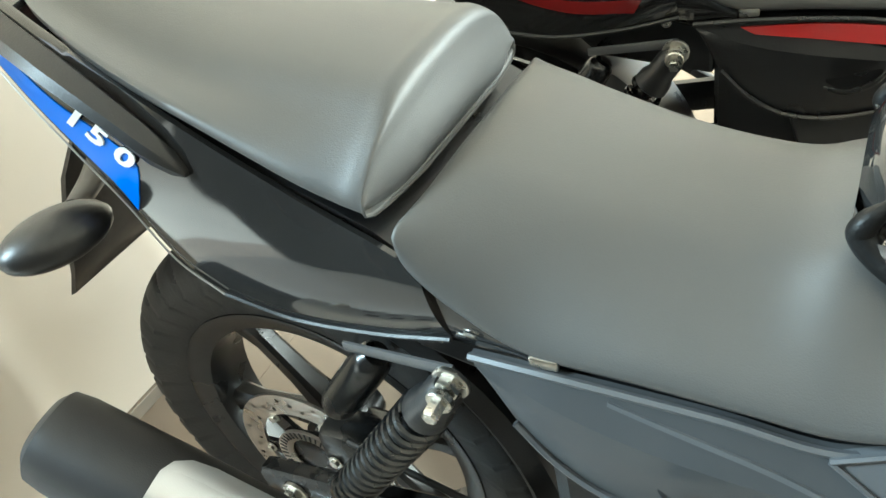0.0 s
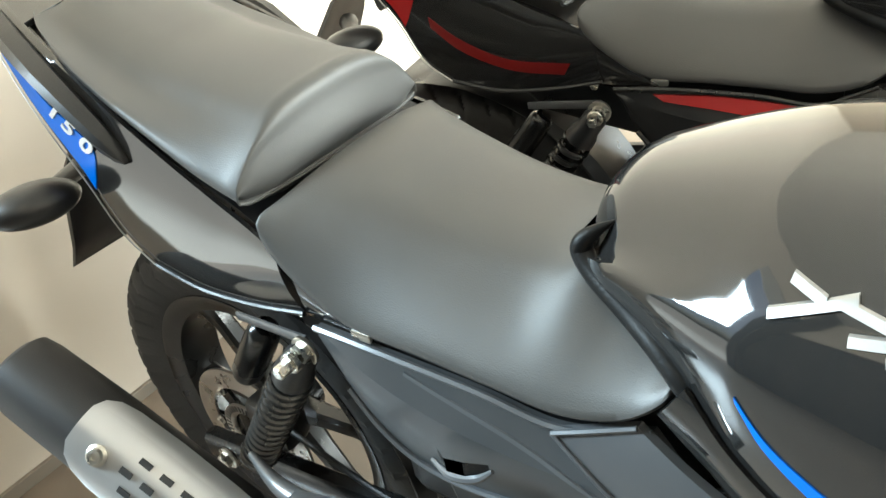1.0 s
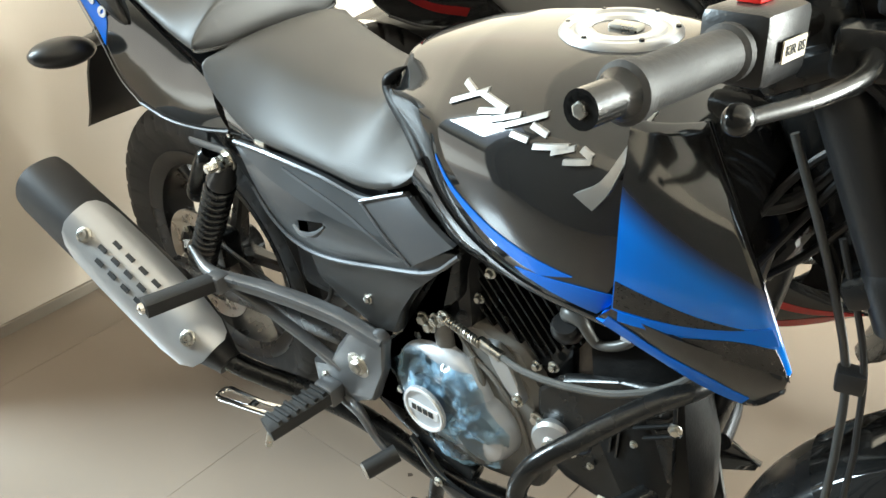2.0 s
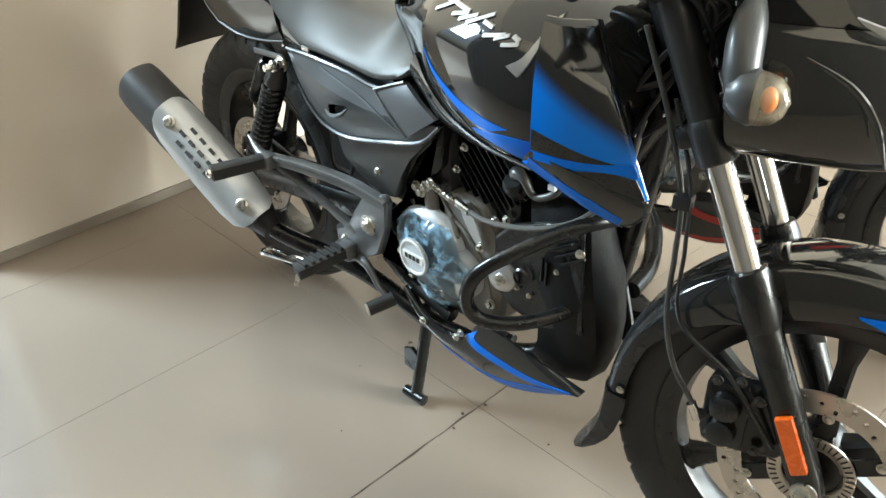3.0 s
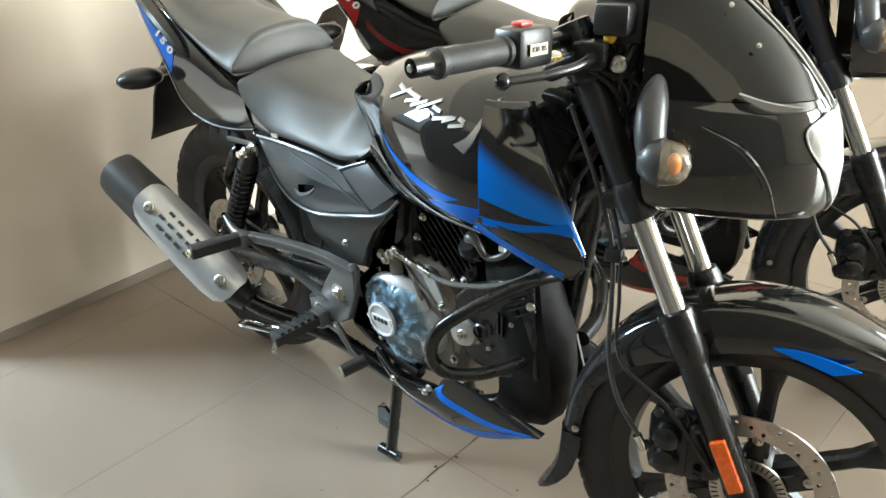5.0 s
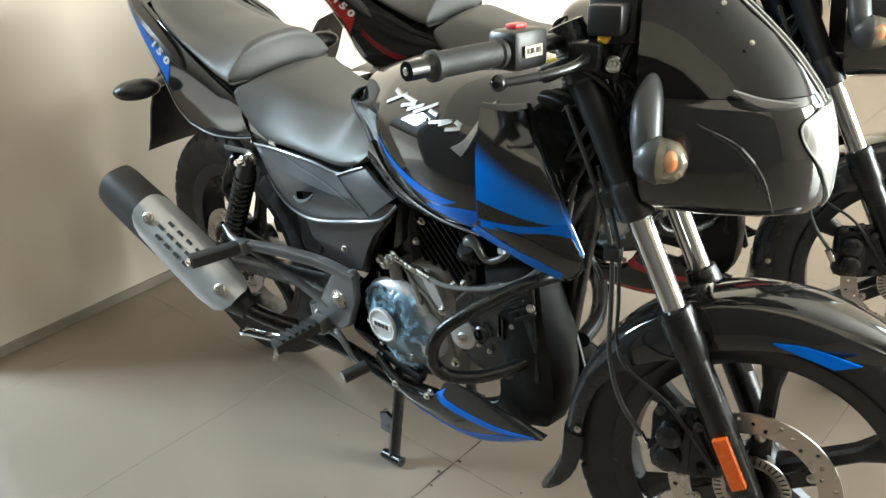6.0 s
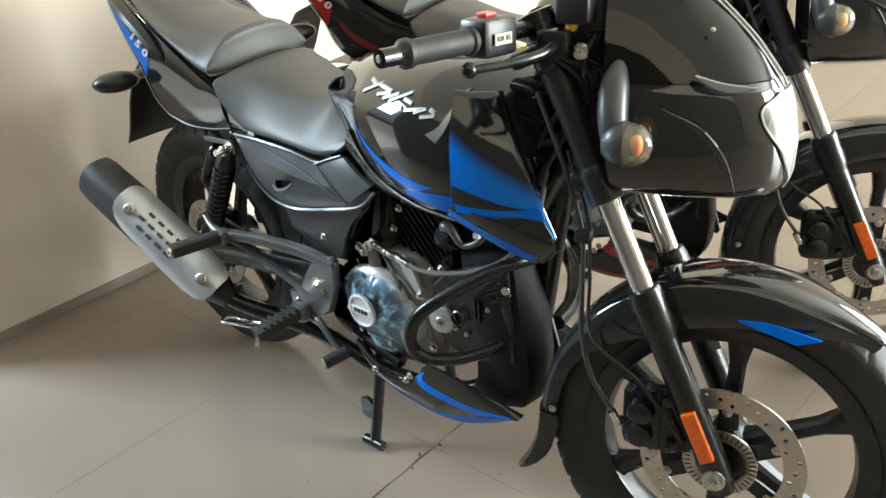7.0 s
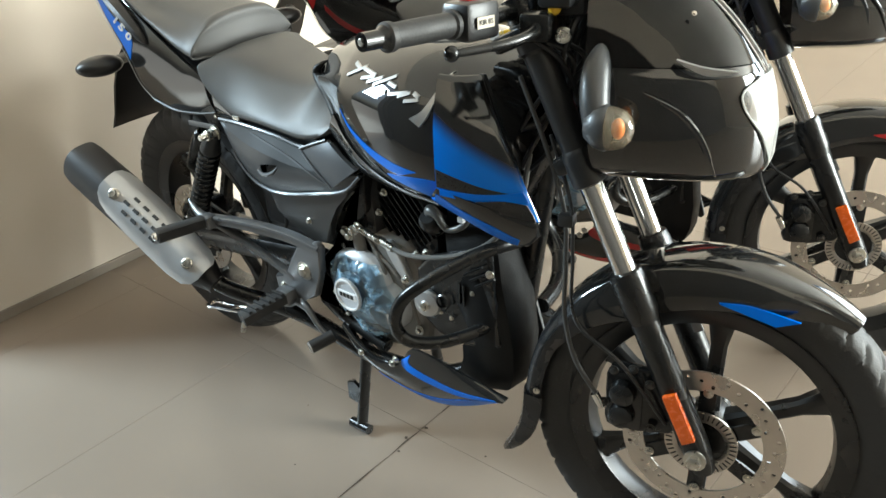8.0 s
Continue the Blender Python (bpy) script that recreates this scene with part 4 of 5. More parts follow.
def muffler(bike, P):
    first, second = Vector((0.051, -0.287, 0.520)), Vector((0.257, -0.263, 0.385))
    d = (second - first).normalized()
    up = Vector((0, -1, 0)).cross(d).normalized()
    up = -up if up.z < 0 else up
    outw = up.cross(d)
    outw = -outw if outw.y > 0 else outw
    # the shield faces up and outwards
    facing, R = 0.85, 0.061
    a = first - d * 0.135 - R * (math.cos(facing) * outw + 1.05 * math.sin(facing) * up)
    L = 0.435
    b = a + d * L
    box8 = [(math.cos(t), math.sin(t)) for t in (2 * math.pi * k / 32 for k in range(32))]
    rings = []
    for s, r in ((-0.032, 0.022), (-0.036, 0.026), (-0.036, 0.040), (-0.028, 0.050), (-0.008, 0.053), (0.10, 0.055), (0.30, 0.055), (L - 0.12, 0.052), (L - 0.06, 0.042), (L - 0.01, 0.024), (L, 0.022)):
        rings.append([a + d * s - up * (0.05 * max(0.0, 0.30 - s)) + outw * (math.copysign(abs(c) ** 0.8, c) * r * 0.92) + up * (math.copysign(abs(q) ** 0.8, q) * r * 1.06) for c, q in box8])
    body = P("muffler", loft(rings), MUFFLER, "matt black muffler")
    P("exhaust_pipe", tube([b - d * 0.02, b + d * 0.03 + Vector((0, 0.018, 0)), (0.46, -0.135, 0.258), (0.66, -0.115, 0.215), (0.84, -0.08, 0.23), (0.93, -0.06, 0.33), (0.90, -0.05, 0.50)], 0.018, 60, 14), MATT_BLACK, "black exhaust pipe")

    def shell(s, t, lift=0.0):
        return a + d * s + (R + lift) * (math.cos(t) * outw + 1.05 * math.sin(t) * up)
    bm = bmesh.new()
    rows = ((0.094, -0.02, 0.70), (0.100, -0.22, 0.92), (0.114, -0.40, 1.08), (0.138, -0.55, 1.16), (0.20, -0.66, 1.20), (0.28, -0.70, 1.18), (0.34, -0.68, 1.12), (0.385, -0.52, 1.02), (0.408, -0.28, 0.86), (0.416, -0.05, 0.66))
    grid = [[shell(s, facing - 0.12 + 1.35 * lo + (hi - 1.35 * lo) * k / 14) for k in range(15)] for s, lo, hi in rows]
    for rev, off in ((False, 0.0), (True, 0.004)):
        g = [[bm.verts.new(p - outw * off) for p in r] for r in grid]
        for r, q in zip(g, g[1:]):
            for i in range(14):
                bm.faces.new((r[i], r[i + 1], q[i + 1], q[i]))
        if not rev:
            first = g
    for p, q in ((first[0], g[0]), (first[-1], g[-1]), ([r[0] for r in first], [r[0] for r in g]), ([r[-1] for r in first], [r[-1] for r in g])):
        for i in range(len(p) - 1):
            bm.faces.new((p[i], p[i + 1], q[i + 1], q[i]))
    shield = part("heat_shield", bm, SHIELD, bike, "brushed silver heat shield with slots", 50)
    for row, (t, first_s) in enumerate(((facing + 0.40, 0.178), (facing + 0.08, 0.166), (facing - 0.24, 0.176))):
        for k in range(5 if row < 2 else 4):
            s = first_s + 0.030 * k
            p, q = shell(s, t, 0.0015), shell(s + 0.016, t, 0.0015)
            part("slot", bar(p, q, (0.0075, 0.0075), (0.002, 0.002), up=d.cross(math.cos(t) * outw + math.sin(t) * up)), INK, shield)
    for s, t in ((0.135, facing), (0.374, facing)):
        part("shield_screw", lathe([(0.013, -0.001), (0.013, 0.002), (0.0095, 0.004), (0.008, 0.0085), (0.004, 0.009), (0.0035, 0.006), (0, 0.006)], shell(s, t), math.cos(t) * outw + math.sin(t) * up, 20), ZINC, shield)


def chassis(bike, P):
    # rear springs
    top, low = Vector((0.302, -0.158, 0.662)), Vector((0.115, -0.142, 0.405))
    d = (low - top).normalized()
    side = d.orthogonal().normalized()
    up = d.cross(side)
    for s in (1, -1):
        M = Matrix.Diagonal((1, s, 1, 1))
        damper = P("shock_absorber", moved(tube([top, low], 0.0115, 2, 16), M), MATT_BLACK, "black gas shock absorber")
        pts = []
        for k in range(260):
            t = k / 259
            a = 2 * math.pi * 13 * t
            pts.append(top + d * (0.055 + 0.225 * t) + 0.0195 * (math.cos(a) * side + math.sin(a) * up))
        rings, ring = [], None
        for k, p in enumerate(pts):
            tan = (pts[min(k + 1, 259)] - pts[max(k - 1, 0)]).normalized()
            rad = (p - (top + d * (p - top).dot(d))).normalized()
            bi = tan.cross(rad)
            rings.append([p + 0.0044 * (math.cos(q) * rad + math.sin(q) * bi) for q in (2 * math.pi * j / 8 for j in range(8))])
        part("spring", moved(loft(rings), M), MATT_BLACK, damper, "black coil spring")
        part("spring_cap", moved(lathe([(0.012, 0.0), (0.017, 0.01), (0.017, 0.03), (0.021, 0.04), (0.022, 0.052), (0.016, 0.056)], top, d, 20), M), BLACK_PLASTIC, damper)
        part("spring_seat", moved(lathe([(0.015, 0.28), (0.025, 0.284), (0.025, 0.294), (0.015, 0.31)], top, d, 20), M), MATT_BLACK, damper)
        part("reservoir", moved(tube([(0.212, -0.128, 0.642), (0.200, -0.128, 0.626), (0.146, -0.126, 0.556), (0.136, -0.126, 0.543)], [0.012, 0.019, 0.019, 0.013], 20, 20), M), MATT_BLACK, damper, "black gas reservoir")
        part("top_nut", moved(bolt(top + Vector((0, -0.012, 0)), (0, -1, 0), 0.0075, 0.022, bolt(top + Vector((0, 0.006, 0)), (0, -1, 0), 0.011, 0.014)), M), ZINC, damper)
        part("top_bracket", moved(bar((0.196, -0.145, 0.664), (0.305, -0.150, 0.672), (0.010, 0.012), (0.004, 0.004)), M), HANGER, damper)
        P("swing_arm", moved(bar((0.53, -0.105, 0.400), (-0.05, -0.105, 0.322), (0.055, 0.045), (0.03, 0.028)), M), MATT_BLACK, "black box-section swing arm")
    P("rear_axle_nut", bolt((0, -0.12, 0.327), (0, -1, 0), 0.012, 0.014), ZINC)
    P("rear_caliper", box((0.055, -0.105, 0.375), (0.125, -0.055, 0.445), 0.012), MATT_BLACK, "black rear brake caliper")
    P("caliper_bolt", bolt((0.075, -0.106, 0.40), (0, -1, 0), 0.006, 0.006), ZINC)
    P("brake_hose", tube([(0.10, -0.10, 0.44), (0.20, -0.11, 0.43), (0.33, -0.12, 0.42), (0.44, -0.13, 0.46), (0.47, -0.13, 0.56)], 0.004, 40, 8), BLACK_PLASTIC)
    P("chain_guard", bar((0.45, 0.105, 0.47), (-0.03, 0.105, 0.43), (0.05, 0.05), (0.02, 0.02)), BLACK_PLASTIC)
    # frame
    P("frame_tube", tube([(0.99, 0, 0.80), (1.02, 0, 0.70), (0.985, 0, 0.50), (0.94, 0, 0.28)], 0.019, 30, 14), MATT_BLACK, "black frame down tube")
    both("frame_rail", tube([(0.96, -0.05, 0.80), (0.75, -0.10, 0.68), (0.58, -0.115, 0.62), (0.35, -0.11, 0.68), (0.05, -0.08, 0.76)], 0.014, 40, 12), MATT_BLACK, bike)
    both("frame_plate", plate([(0.60, 0.66), (0.70, 0.645), (0.69, 0.56), (0.64, 0.50), (0.58, 0.46), (0.49, 0.38), (0.50, 0.30), (0.60, 0.30), (0.60, 0.42), (0.58, 0.60)], -0.118, -0.085, 0.006), MATT_BLACK, bike, "black pivot plate")
    P("airbox", box((0.345, -0.108, 0.44), (0.70, 0.108, 0.695), 0.02), BLACK_PLASTIC, "black plastic air box")
    P("hugger", plate([(0.20, 0.635), (0.345, 0.60), (0.345, 0.69), (0.14, 0.70)], -0.098, 0.098, 0.006), BLACK_PLASTIC, "black plastic inner mudguard front")
    P("steering_head", tube([HUB + AX * 0.50 + Vector((-0.045, 0.01, 0)), HUB + AX * 0.69 + Vector((-0.045, 0.01, 0))], 0.03, 2, 20), MATT_BLACK)
    P("head_gusset", plate([(0.86, 0.80), (1.0, 0.83), (1.05, 0.72), (1.0, 0.62), (0.93, 0.66)], -0.045, 0.045, 0.01), MATT_BLACK)
    # footrest hangers
    for s in (1, -1):
        M = Matrix.Diagonal((1, s, 1, 1))
        hanger = P("footrest_hanger", moved(plate([(0.428, 0.286), (0.455, 0.292), (0.492, 0.322), (0.555, 0.352), (0.580, 0.418), (0.594, 0.478), (0.578, 0.486), (0.520, 0.462), (0.486, 0.418), (0.470, 0.372), (0.424, 0.370)], -0.166, -0.148, 0.006), M), HANGER, "satin grey cast footrest hanger")
        part("upper_arm", moved(beam([(0.588, -0.160, 0.468), (0.50, -0.166, 0.480), (0.39, -0.182, 0.484), (0.276, -0.200, 0.478)], [0.022, 0.024, 0.023, 0.020], [0.018, 0.020, 0.020, 0.018], 30), M), HANGER, hanger)
        part("lower_arm", moved(beam([(0.485, -0.158, 0.372), (0.425, -0.166, 0.402), (0.345, -0.178, 0.437), (0.285, -0.194, 0.468)], [0.022, 0.016, 0.015, 0.014], [0.016, 0.014, 0.014, 0.014], 24), M), HANGER, hanger)
        part("rear_hook", moved(tube([(0.285, -0.198, 0.474), (0.235, -0.195, 0.476), (0.190, -0.188, 0.497)], [0.013, 0.010, 0.004], 20, 10), M), HANGER, hanger)
        part("pivot_bolt", moved(bolt((0.532, -0.165, 0.409), (0, -1, 0), 0.010, 0.011, bolt((0.532, -0.165, 0.409), (0, -1, 0), 0.014, 0.005)), M), ZINC, hanger)
        part("hanger_bolt", moved(bolt((0.452, -0.166, 0.352), (0, -1, 0), 0.005, 0.006), M), ZINC, hanger)
        peg = P("pillion_footrest", moved(bar((0.282, -0.205, 0.478), (0.257, -0.316, 0.482), (0.026, 0.028), (0.028, 0.030)), M), RUBBER, "black rubber pillion footrest, folded out")
        part("footrest_pivot", moved(box((0.268, -0.220, 0.462), (0.300, -0.194, 0.492), 0.005), M), HANGER, peg)
        part("footrest_tip", moved(lathe([(0.009, 0), (0.009, 0.006), (0.004, 0.009)], (0.256, -0.317, 0.482), (-0.2, -1, 0), 12), M), CHROME, peg)
        peg = P("rider_footrest", moved(bar((0.470, -0.185, 0.338), (0.446, -0.280, 0.324), (0.026, 0.026), (0.036, 0.036)), M), RUBBER, "ribbed black rubber footrest")
        for k in range(6):
            t = 0.12 + 0.15 * k
            c = Vector((0.470, -0.185, 0.338)).lerp(Vector((0.446, -0.280, 0.324)), t)
            part("rib", moved(box((c.x - 0.016, c.y - 0.003, c.z + 0.009), (c.x + 0.016, c.y + 0.003, c.z + 0.017), 0.001), M), RUBBER, peg)
        part("footrest_pivot", moved(box((0.450, -0.192, 0.320), (0.490, -0.162, 0.354), 0.006), M), HANGER, peg)
        part("feeler", moved(tube([(0.447, -0.277, 0.316), (0.443, -0.282, 0.294)], 0.005), M), ZINC, peg)
    loop = tube([(0.47, -0.225, 0.326), (0.40, -0.238, 0.314), (0.33, -0.244, 0.305), (0.303, -0.246, 0.302), (0.297, -0.258, 0.301), (0.305, -0.270, 0.303), (0.34, -0.266, 0.308), (0.42, -0.254, 0.318), (0.47, -0.245, 0.326)], 0.0042, 60, 8)
    pedal = P("brake_pedal", loop, CHROME, "bright brake pedal loop")
    part("pedal_bridge", bar((0.372, -0.241, 0.310), (0.376, -0.262, 0.312), (0.006, 0.006), (0.014, 0.014)), CHROME, pedal)
    lever = P("kick_lever", tube([(0.478, -0.160, 0.318), (0.505, -0.168, 0.323), (0.528, -0.172, 0.318), (0.556, -0.174, 0.288), (0.586, -0.172, 0.266)], [0.011, 0.010, 0.008, 0.0055, 0.006], 36, 10), HANGER, "grey foot lever")
    part("lever_rubber", tube([(0.586, -0.165, 0.270), (0.567, -0.212, 0.261)], 0.0135, 2, 16), RUBBER, lever, "black rubber lever sleeve")
    part("lever_end", tube([(0.568, -0.209, 0.2615), (0.566, -0.2145, 0.2605)], 0.0118, 2, 16), SHIELD, lever)
    # centre stand
    for s in (1, -1):
        M = Matrix.Diagonal((1, s, 1, 1))
        leg = P("centre_stand", moved(tube([(0.610, -0.085, 0.27), (0.600, -0.105, 0.16), (0.588, -0.132, 0.014)], [0.014, 0.0125, 0.0125], 20, 12), M), MATT_BLACK, "black tubular centre stand leg")
        part("stand_foot", moved(tube([(0.560, -0.136, 0.010), (0.615, -0.136, 0.012)], 0.0115, 2, 14), M), MATT_BLACK, leg)
        part("stand_tab", moved(plate([(0.548, 0.065), (0.575, 0.062), (0.592, 0.075), (0.595, 0.11), (0.575, 0.122), (0.552, 0.112)], -0.126, -0.118, 0.002), M), MATT_BLACK, leg)


def engine(bike, P, stripe):
    case = P("crankcase", plate([(0.50, 0.30), (0.53, 0.265), (0.70, 0.255), (0.80, 0.28), (0.815, 0.36), (0.805, 0.46), (0.77, 0.505), (0.71, 0.515), (0.66, 0.512), (0.60, 0.455), (0.52, 0.41)], -0.108, 0.11, 0.016), ENGINE, "grey cast crankcase")
    part("case_rib", tube([(0.665, -0.108, 0.512), (0.70, -0.110, 0.47), (0.735, -0.110, 0.445), (0.77, -0.110, 0.40), (0.785, -0.108, 0.34)], 0.0038, 30, 8), ENGINE, case)
    part("case_rib", tube([(0.70, -0.112, 0.47), (0.715, -0.114, 0.435), (0.70, -0.118, 0.42)], 0.005, 16, 8), ENGINE, case)
    part("clutch_cover", lathe([(0.086, -0.02), (0.084, 0.012), (0.076, 0.022), (0.066, 0.027), (0.045, 0.030), (0.044, 0.034), (0.036, 0.036), (0.035, 0.033), (0.0, 0.033)], (0.649, -0.108, 0.386), (0, -1, 0), 48), COVER, case, "polished clutch cover wrapped in clear film")
    part("cover_badge", lathe([(0.036, 0.0), (0.036, 0.004), (0.032, 0.005), (0.031, 0.0035), (0, 0.0035)], (0.651, -0.158, 0.389), (0, -1, 0), 32), COVER, case, "round badge")
    part("badge_ring", lathe([(0.030, 0.003), (0.031, 0.007), (0.034, 0.007), (0.035, 0.003)], (0.651, -0.158, 0.389), (0, -1, 0), 36, closed=True), WHITE_PRINT, case)
    part("badge_print", box((0.625, -0.1645, 0.381), (0.677, -0.1615, 0.397), 0.001), WHITE_PRINT, case)
    for k in range(4):
        part("badge_mark", box((0.632 + 0.010 * k, -0.1655, 0.3845), (0.639 + 0.010 * k, -0.164, 0.3935), 0), INK, case)
    part("starter_cover", lathe([(0.050, -0.02), (0.048, 0.014), (0.041, 0.028), (0.027, 0.034), (0.0, 0.036)], (0.722, -0.112, 0.366), (0, -1, 0), 36), COVER, case, "polished cover wrapped in clear film")
    # crumpled clear film over both covers
    random.seed(7)
    film = bmesh.new()
    rows = []
    for k in range(28):
        r = k / 27
        row = []
        for j in range(110):
            a = 2 * math.pi * j / 110
            bigx, bigz = 0.100 + 0.007 * math.sin(7 * a), 0.086 + 0.010 * math.cos(5 * a + 1)
            x, z = 0.668 + bigx * r * math.cos(a), 0.378 + bigz * r * math.sin(a) - 0.12 * bigx * r * math.cos(a)
            n = noise.noise(Vector((x * 45, z * 45, 1.7))) * 0.006 + abs(noise.noise(Vector((x * 60, z * 60, 5)))) * 0.007 + abs(noise.noise(Vector((x * 130, z * 130, 9)))) * 0.004
            row.append(film.verts.new((x, -0.156 + 0.055 * max(0, r - 0.55) ** 1.3 + n, z)))
        rows.append(row)
    for a, b in zip(rows, rows[1:]):
        for j in range(110):
            i = (j + 1) % 110
            film.faces.new((a[j], a[i], b[i], b[j]))
    bmesh.ops.remove_doubles(film, verts=film.verts, dist=1e-5)
    part("protective_film", film, FILM, case, "crumpled bluish clear protective film", 180)
    for x, z in ((0.588, 0.30), (0.56, 0.345), (0.61, 0.468), (0.72, 0.30), (0.79, 0.33), (0.80, 0.42)):
        part("case_bolt", bolt((x, -0.112, z), (0, -1, 0), 0.0065, 0.009), ZINC, case)
    # clutch lever tower, bracket and cable
    tower = P("clutch_tower", tube([(0.650, -0.100, 0.43), (0.652, -0.108, 0.488), (0.654, -0.112, 0.512)], [0.019, 0.015, 0.011], 16, 14), ENGINE, "grey clutch lever tower")
    part("clutch_arm", bar((0.640, -0.118, 0.502), (0.674, -0.122, 0.525), (0.012, 0.012), (0.014, 0.010)), ZINC, tower)
    for x, z in ((0.640, 0.500), (0.652, 0.514), (0.667, 0.525), (0.630, 0.508)):
        part("tower_bolt", bolt((x, -0.122, z), (0, -1, 0), 0.007, 0.010), ZINC, tower)
    coil = [(0.672 + 0.052 * k / 80, -0.124 + 0.005 * math.cos(k), 0.524 - 0.014 * k / 80 + 0.005 * math.sin(k)) for k in range(81)]
    part("return_spring", tube(coil, 0.0018, 240, 5), ZINC, tower)
    bracket = P("cable_bracket", plate([(0.724, 0.510), (0.744, 0.514), (0.764, 0.498), (0.776, 0.462), (0.786, 0.441), (0.775, 0.431), (0.757, 0.454), (0.738, 0.482)], -0.120, -0.106, 0.004), SHIELD, "cast cable bracket")
    part("bracket_bolt", bolt((0.777, -0.120, 0.443), (0, -1, 0), 0.006, 0.008), ZINC, bracket)
    part("adjuster", tube([(0.720, -0.120, 0.510), (0.756, -0.122, 0.503)], 0.0075, 2, 10), ZINC, bracket)
    P("clutch_cable", tube([(0.752, -0.122, 0.504), (0.80, -0.132, 0.508), (0.865, -0.138, 0.524), (0.93, -0.134, 0.546), (0.985, -0.112, 0.578), (1.02, -0.08, 0.640), (1.03, -0.06, 0.72)], 0.0045, 60, 8), CABLE, "grey clutch cable")
    # cylinder
    tilt = Matrix.Translation((0.705, 0, 0.515)) @ Matrix.Rotation(radians(50), 4, 'Y')
    cyl = P("cylinder", moved(box((-0.050, -0.062, -0.01), (0.055, 0.062, 0.16), 0.01), tilt), MATT_BLACK, "black finned cylinder")
    for k in range(10):
        z = 0.006 + 0.0135 * k
        part("cooling_fin", moved(box((-0.068, -0.090, z), (0.070, 0.090, z + 0.0036), 0.0012), tilt), MATT_BLACK, cyl)
    for x, z in ((0.705, 0.555), (0.725, 0.60), (0.79, 0.49), (0.815, 0.50)):
        part("stud", bolt((x, -0.096, z), (0, -1, 0), 0.005, 0.008), ZINC, cyl)
    P("spark_cap", tube([(0.845, -0.075, 0.560), (0.838, -0.098, 0.590), (0.858, -0.105, 0.590), (0.875, -0.100, 0.565), (0.905, -0.095, 0.575), (0.925, -0.09, 0.60)], [0.013, 0.012, 0.0075, 0.006, 0.006, 0.005], 40, 12), CABLE, "grey plug cap and lead")
    P("plug_body", tube([(0.822, -0.07, 0.545), (0.835, -0.10, 0.570), (0.838, -0.108, 0.583)], [0.020, 0.019, 0.014], 16, 16), BLACK_PLASTIC)
    P("lead_clip", box((0.905, -0.105, 0.588), (0.917, -0.095, 0.598), 0.001), WHITE_PRINT)
    # Added black block that covers the brightly lit front of the crankcase.
    P("dark_filler", box((0.765, -0.085, 0.40), (0.835, 0.085, 0.535), 0.012), MATT_BLACK)
    P("carburettor", box((0.62, -0.06, 0.545), (0.72, 0.06, 0.63), 0.015), MATT_BLACK)
    P("hose_clip", box((0.648, -0.128, 0.630), (0.675, -0.120, 0.640), 0.003), LABEL)
    # leg guard, horn and front shield
    guard = P("leg_guard", tube([(1.004, -0.070, 0.562), (0.990, -0.112, 0.566), (0.958, -0.150, 0.552), (0.918, -0.200, 0.526), (0.886, -0.230, 0.498), (0.868, -0.240, 0.462), (0.866, -0.238, 0.428), (0.882, -0.224, 0.404), (0.915, -0.188, 0.394), (0.945, -0.142, 0.396), (0.965, -0.095, 0.402)], 0.0115, 110, 16), MATT_BLACK, "black tubular leg guard")
    # Added black plate that darkens the engine interior behind the leg guard.
    P("dark_backing", plate([(0.798, 0.37), (0.800, 0.47), (0.835, 0.505), (0.91, 0.535), (0.975, 0.556), (0.985, 0.36), (0.90, 0.335), (0.84, 0.34)], -0.112, -0.098, 0.006), MATT_BLACK, "glossy black cover behind the leg guard")
    P("hose_loop", lathe([(0.0125, -0.003), (0.0155, 0.0), (0.0125, 0.003)], (0.868, -0.122, 0.425), (0.2, -1, 0.1), 24, closed=True), GUARD_SATIN)
    for x, z in ((0.905, 0.455), (0.914, 0.452)):
        P("cover_rib", bar((x, -0.116, z - 0.022), (x + 0.004, -0.118, z + 0.022), (0.004, 0.004), (0.006, 0.006), up=(1, 0, 0)), MATT_BLACK)
    P("leg_guard_bar", tube([(0.99, 0.04, 0.585), (0.955, 0.13, 0.568), (0.905, 0.205, 0.530), (0.862, 0.228, 0.487), (0.845, 0.230, 0.445), (0.862, 0.226, 0.405), (0.905, 0.195, 0.382), (0.955, 0.11, 0.372), (0.975, 0.03, 0.372)], 0.0155, 70, 16), MATT_BLACK)
    horn = P("horn", lathe([(0.015, -0.03), (0.025, -0.01), (0.027, 0.0), (0.024, 0.005), (0.010, 0.008), (0.008, 0.011), (0.0, 0.012)], (0.830, -0.124, 0.410), (0.25, -1, 0.1), 32), SHIELD, "grey round horn")
    part("horn_nut", bolt((0.833, -0.136, 0.411), (0.25, -1, 0), 0.006, 0.007), ZINC, horn)
    P("guard_bolt", bolt((0.985, -0.125, 0.520), (0.3, -1, 0), 0.005, 0.007), ZINC)
    P("reflector_chip", box((0.905, -0.142, 0.365), (0.925, -0.138, 0.380), 0.001), LABEL, "pale paper chip")
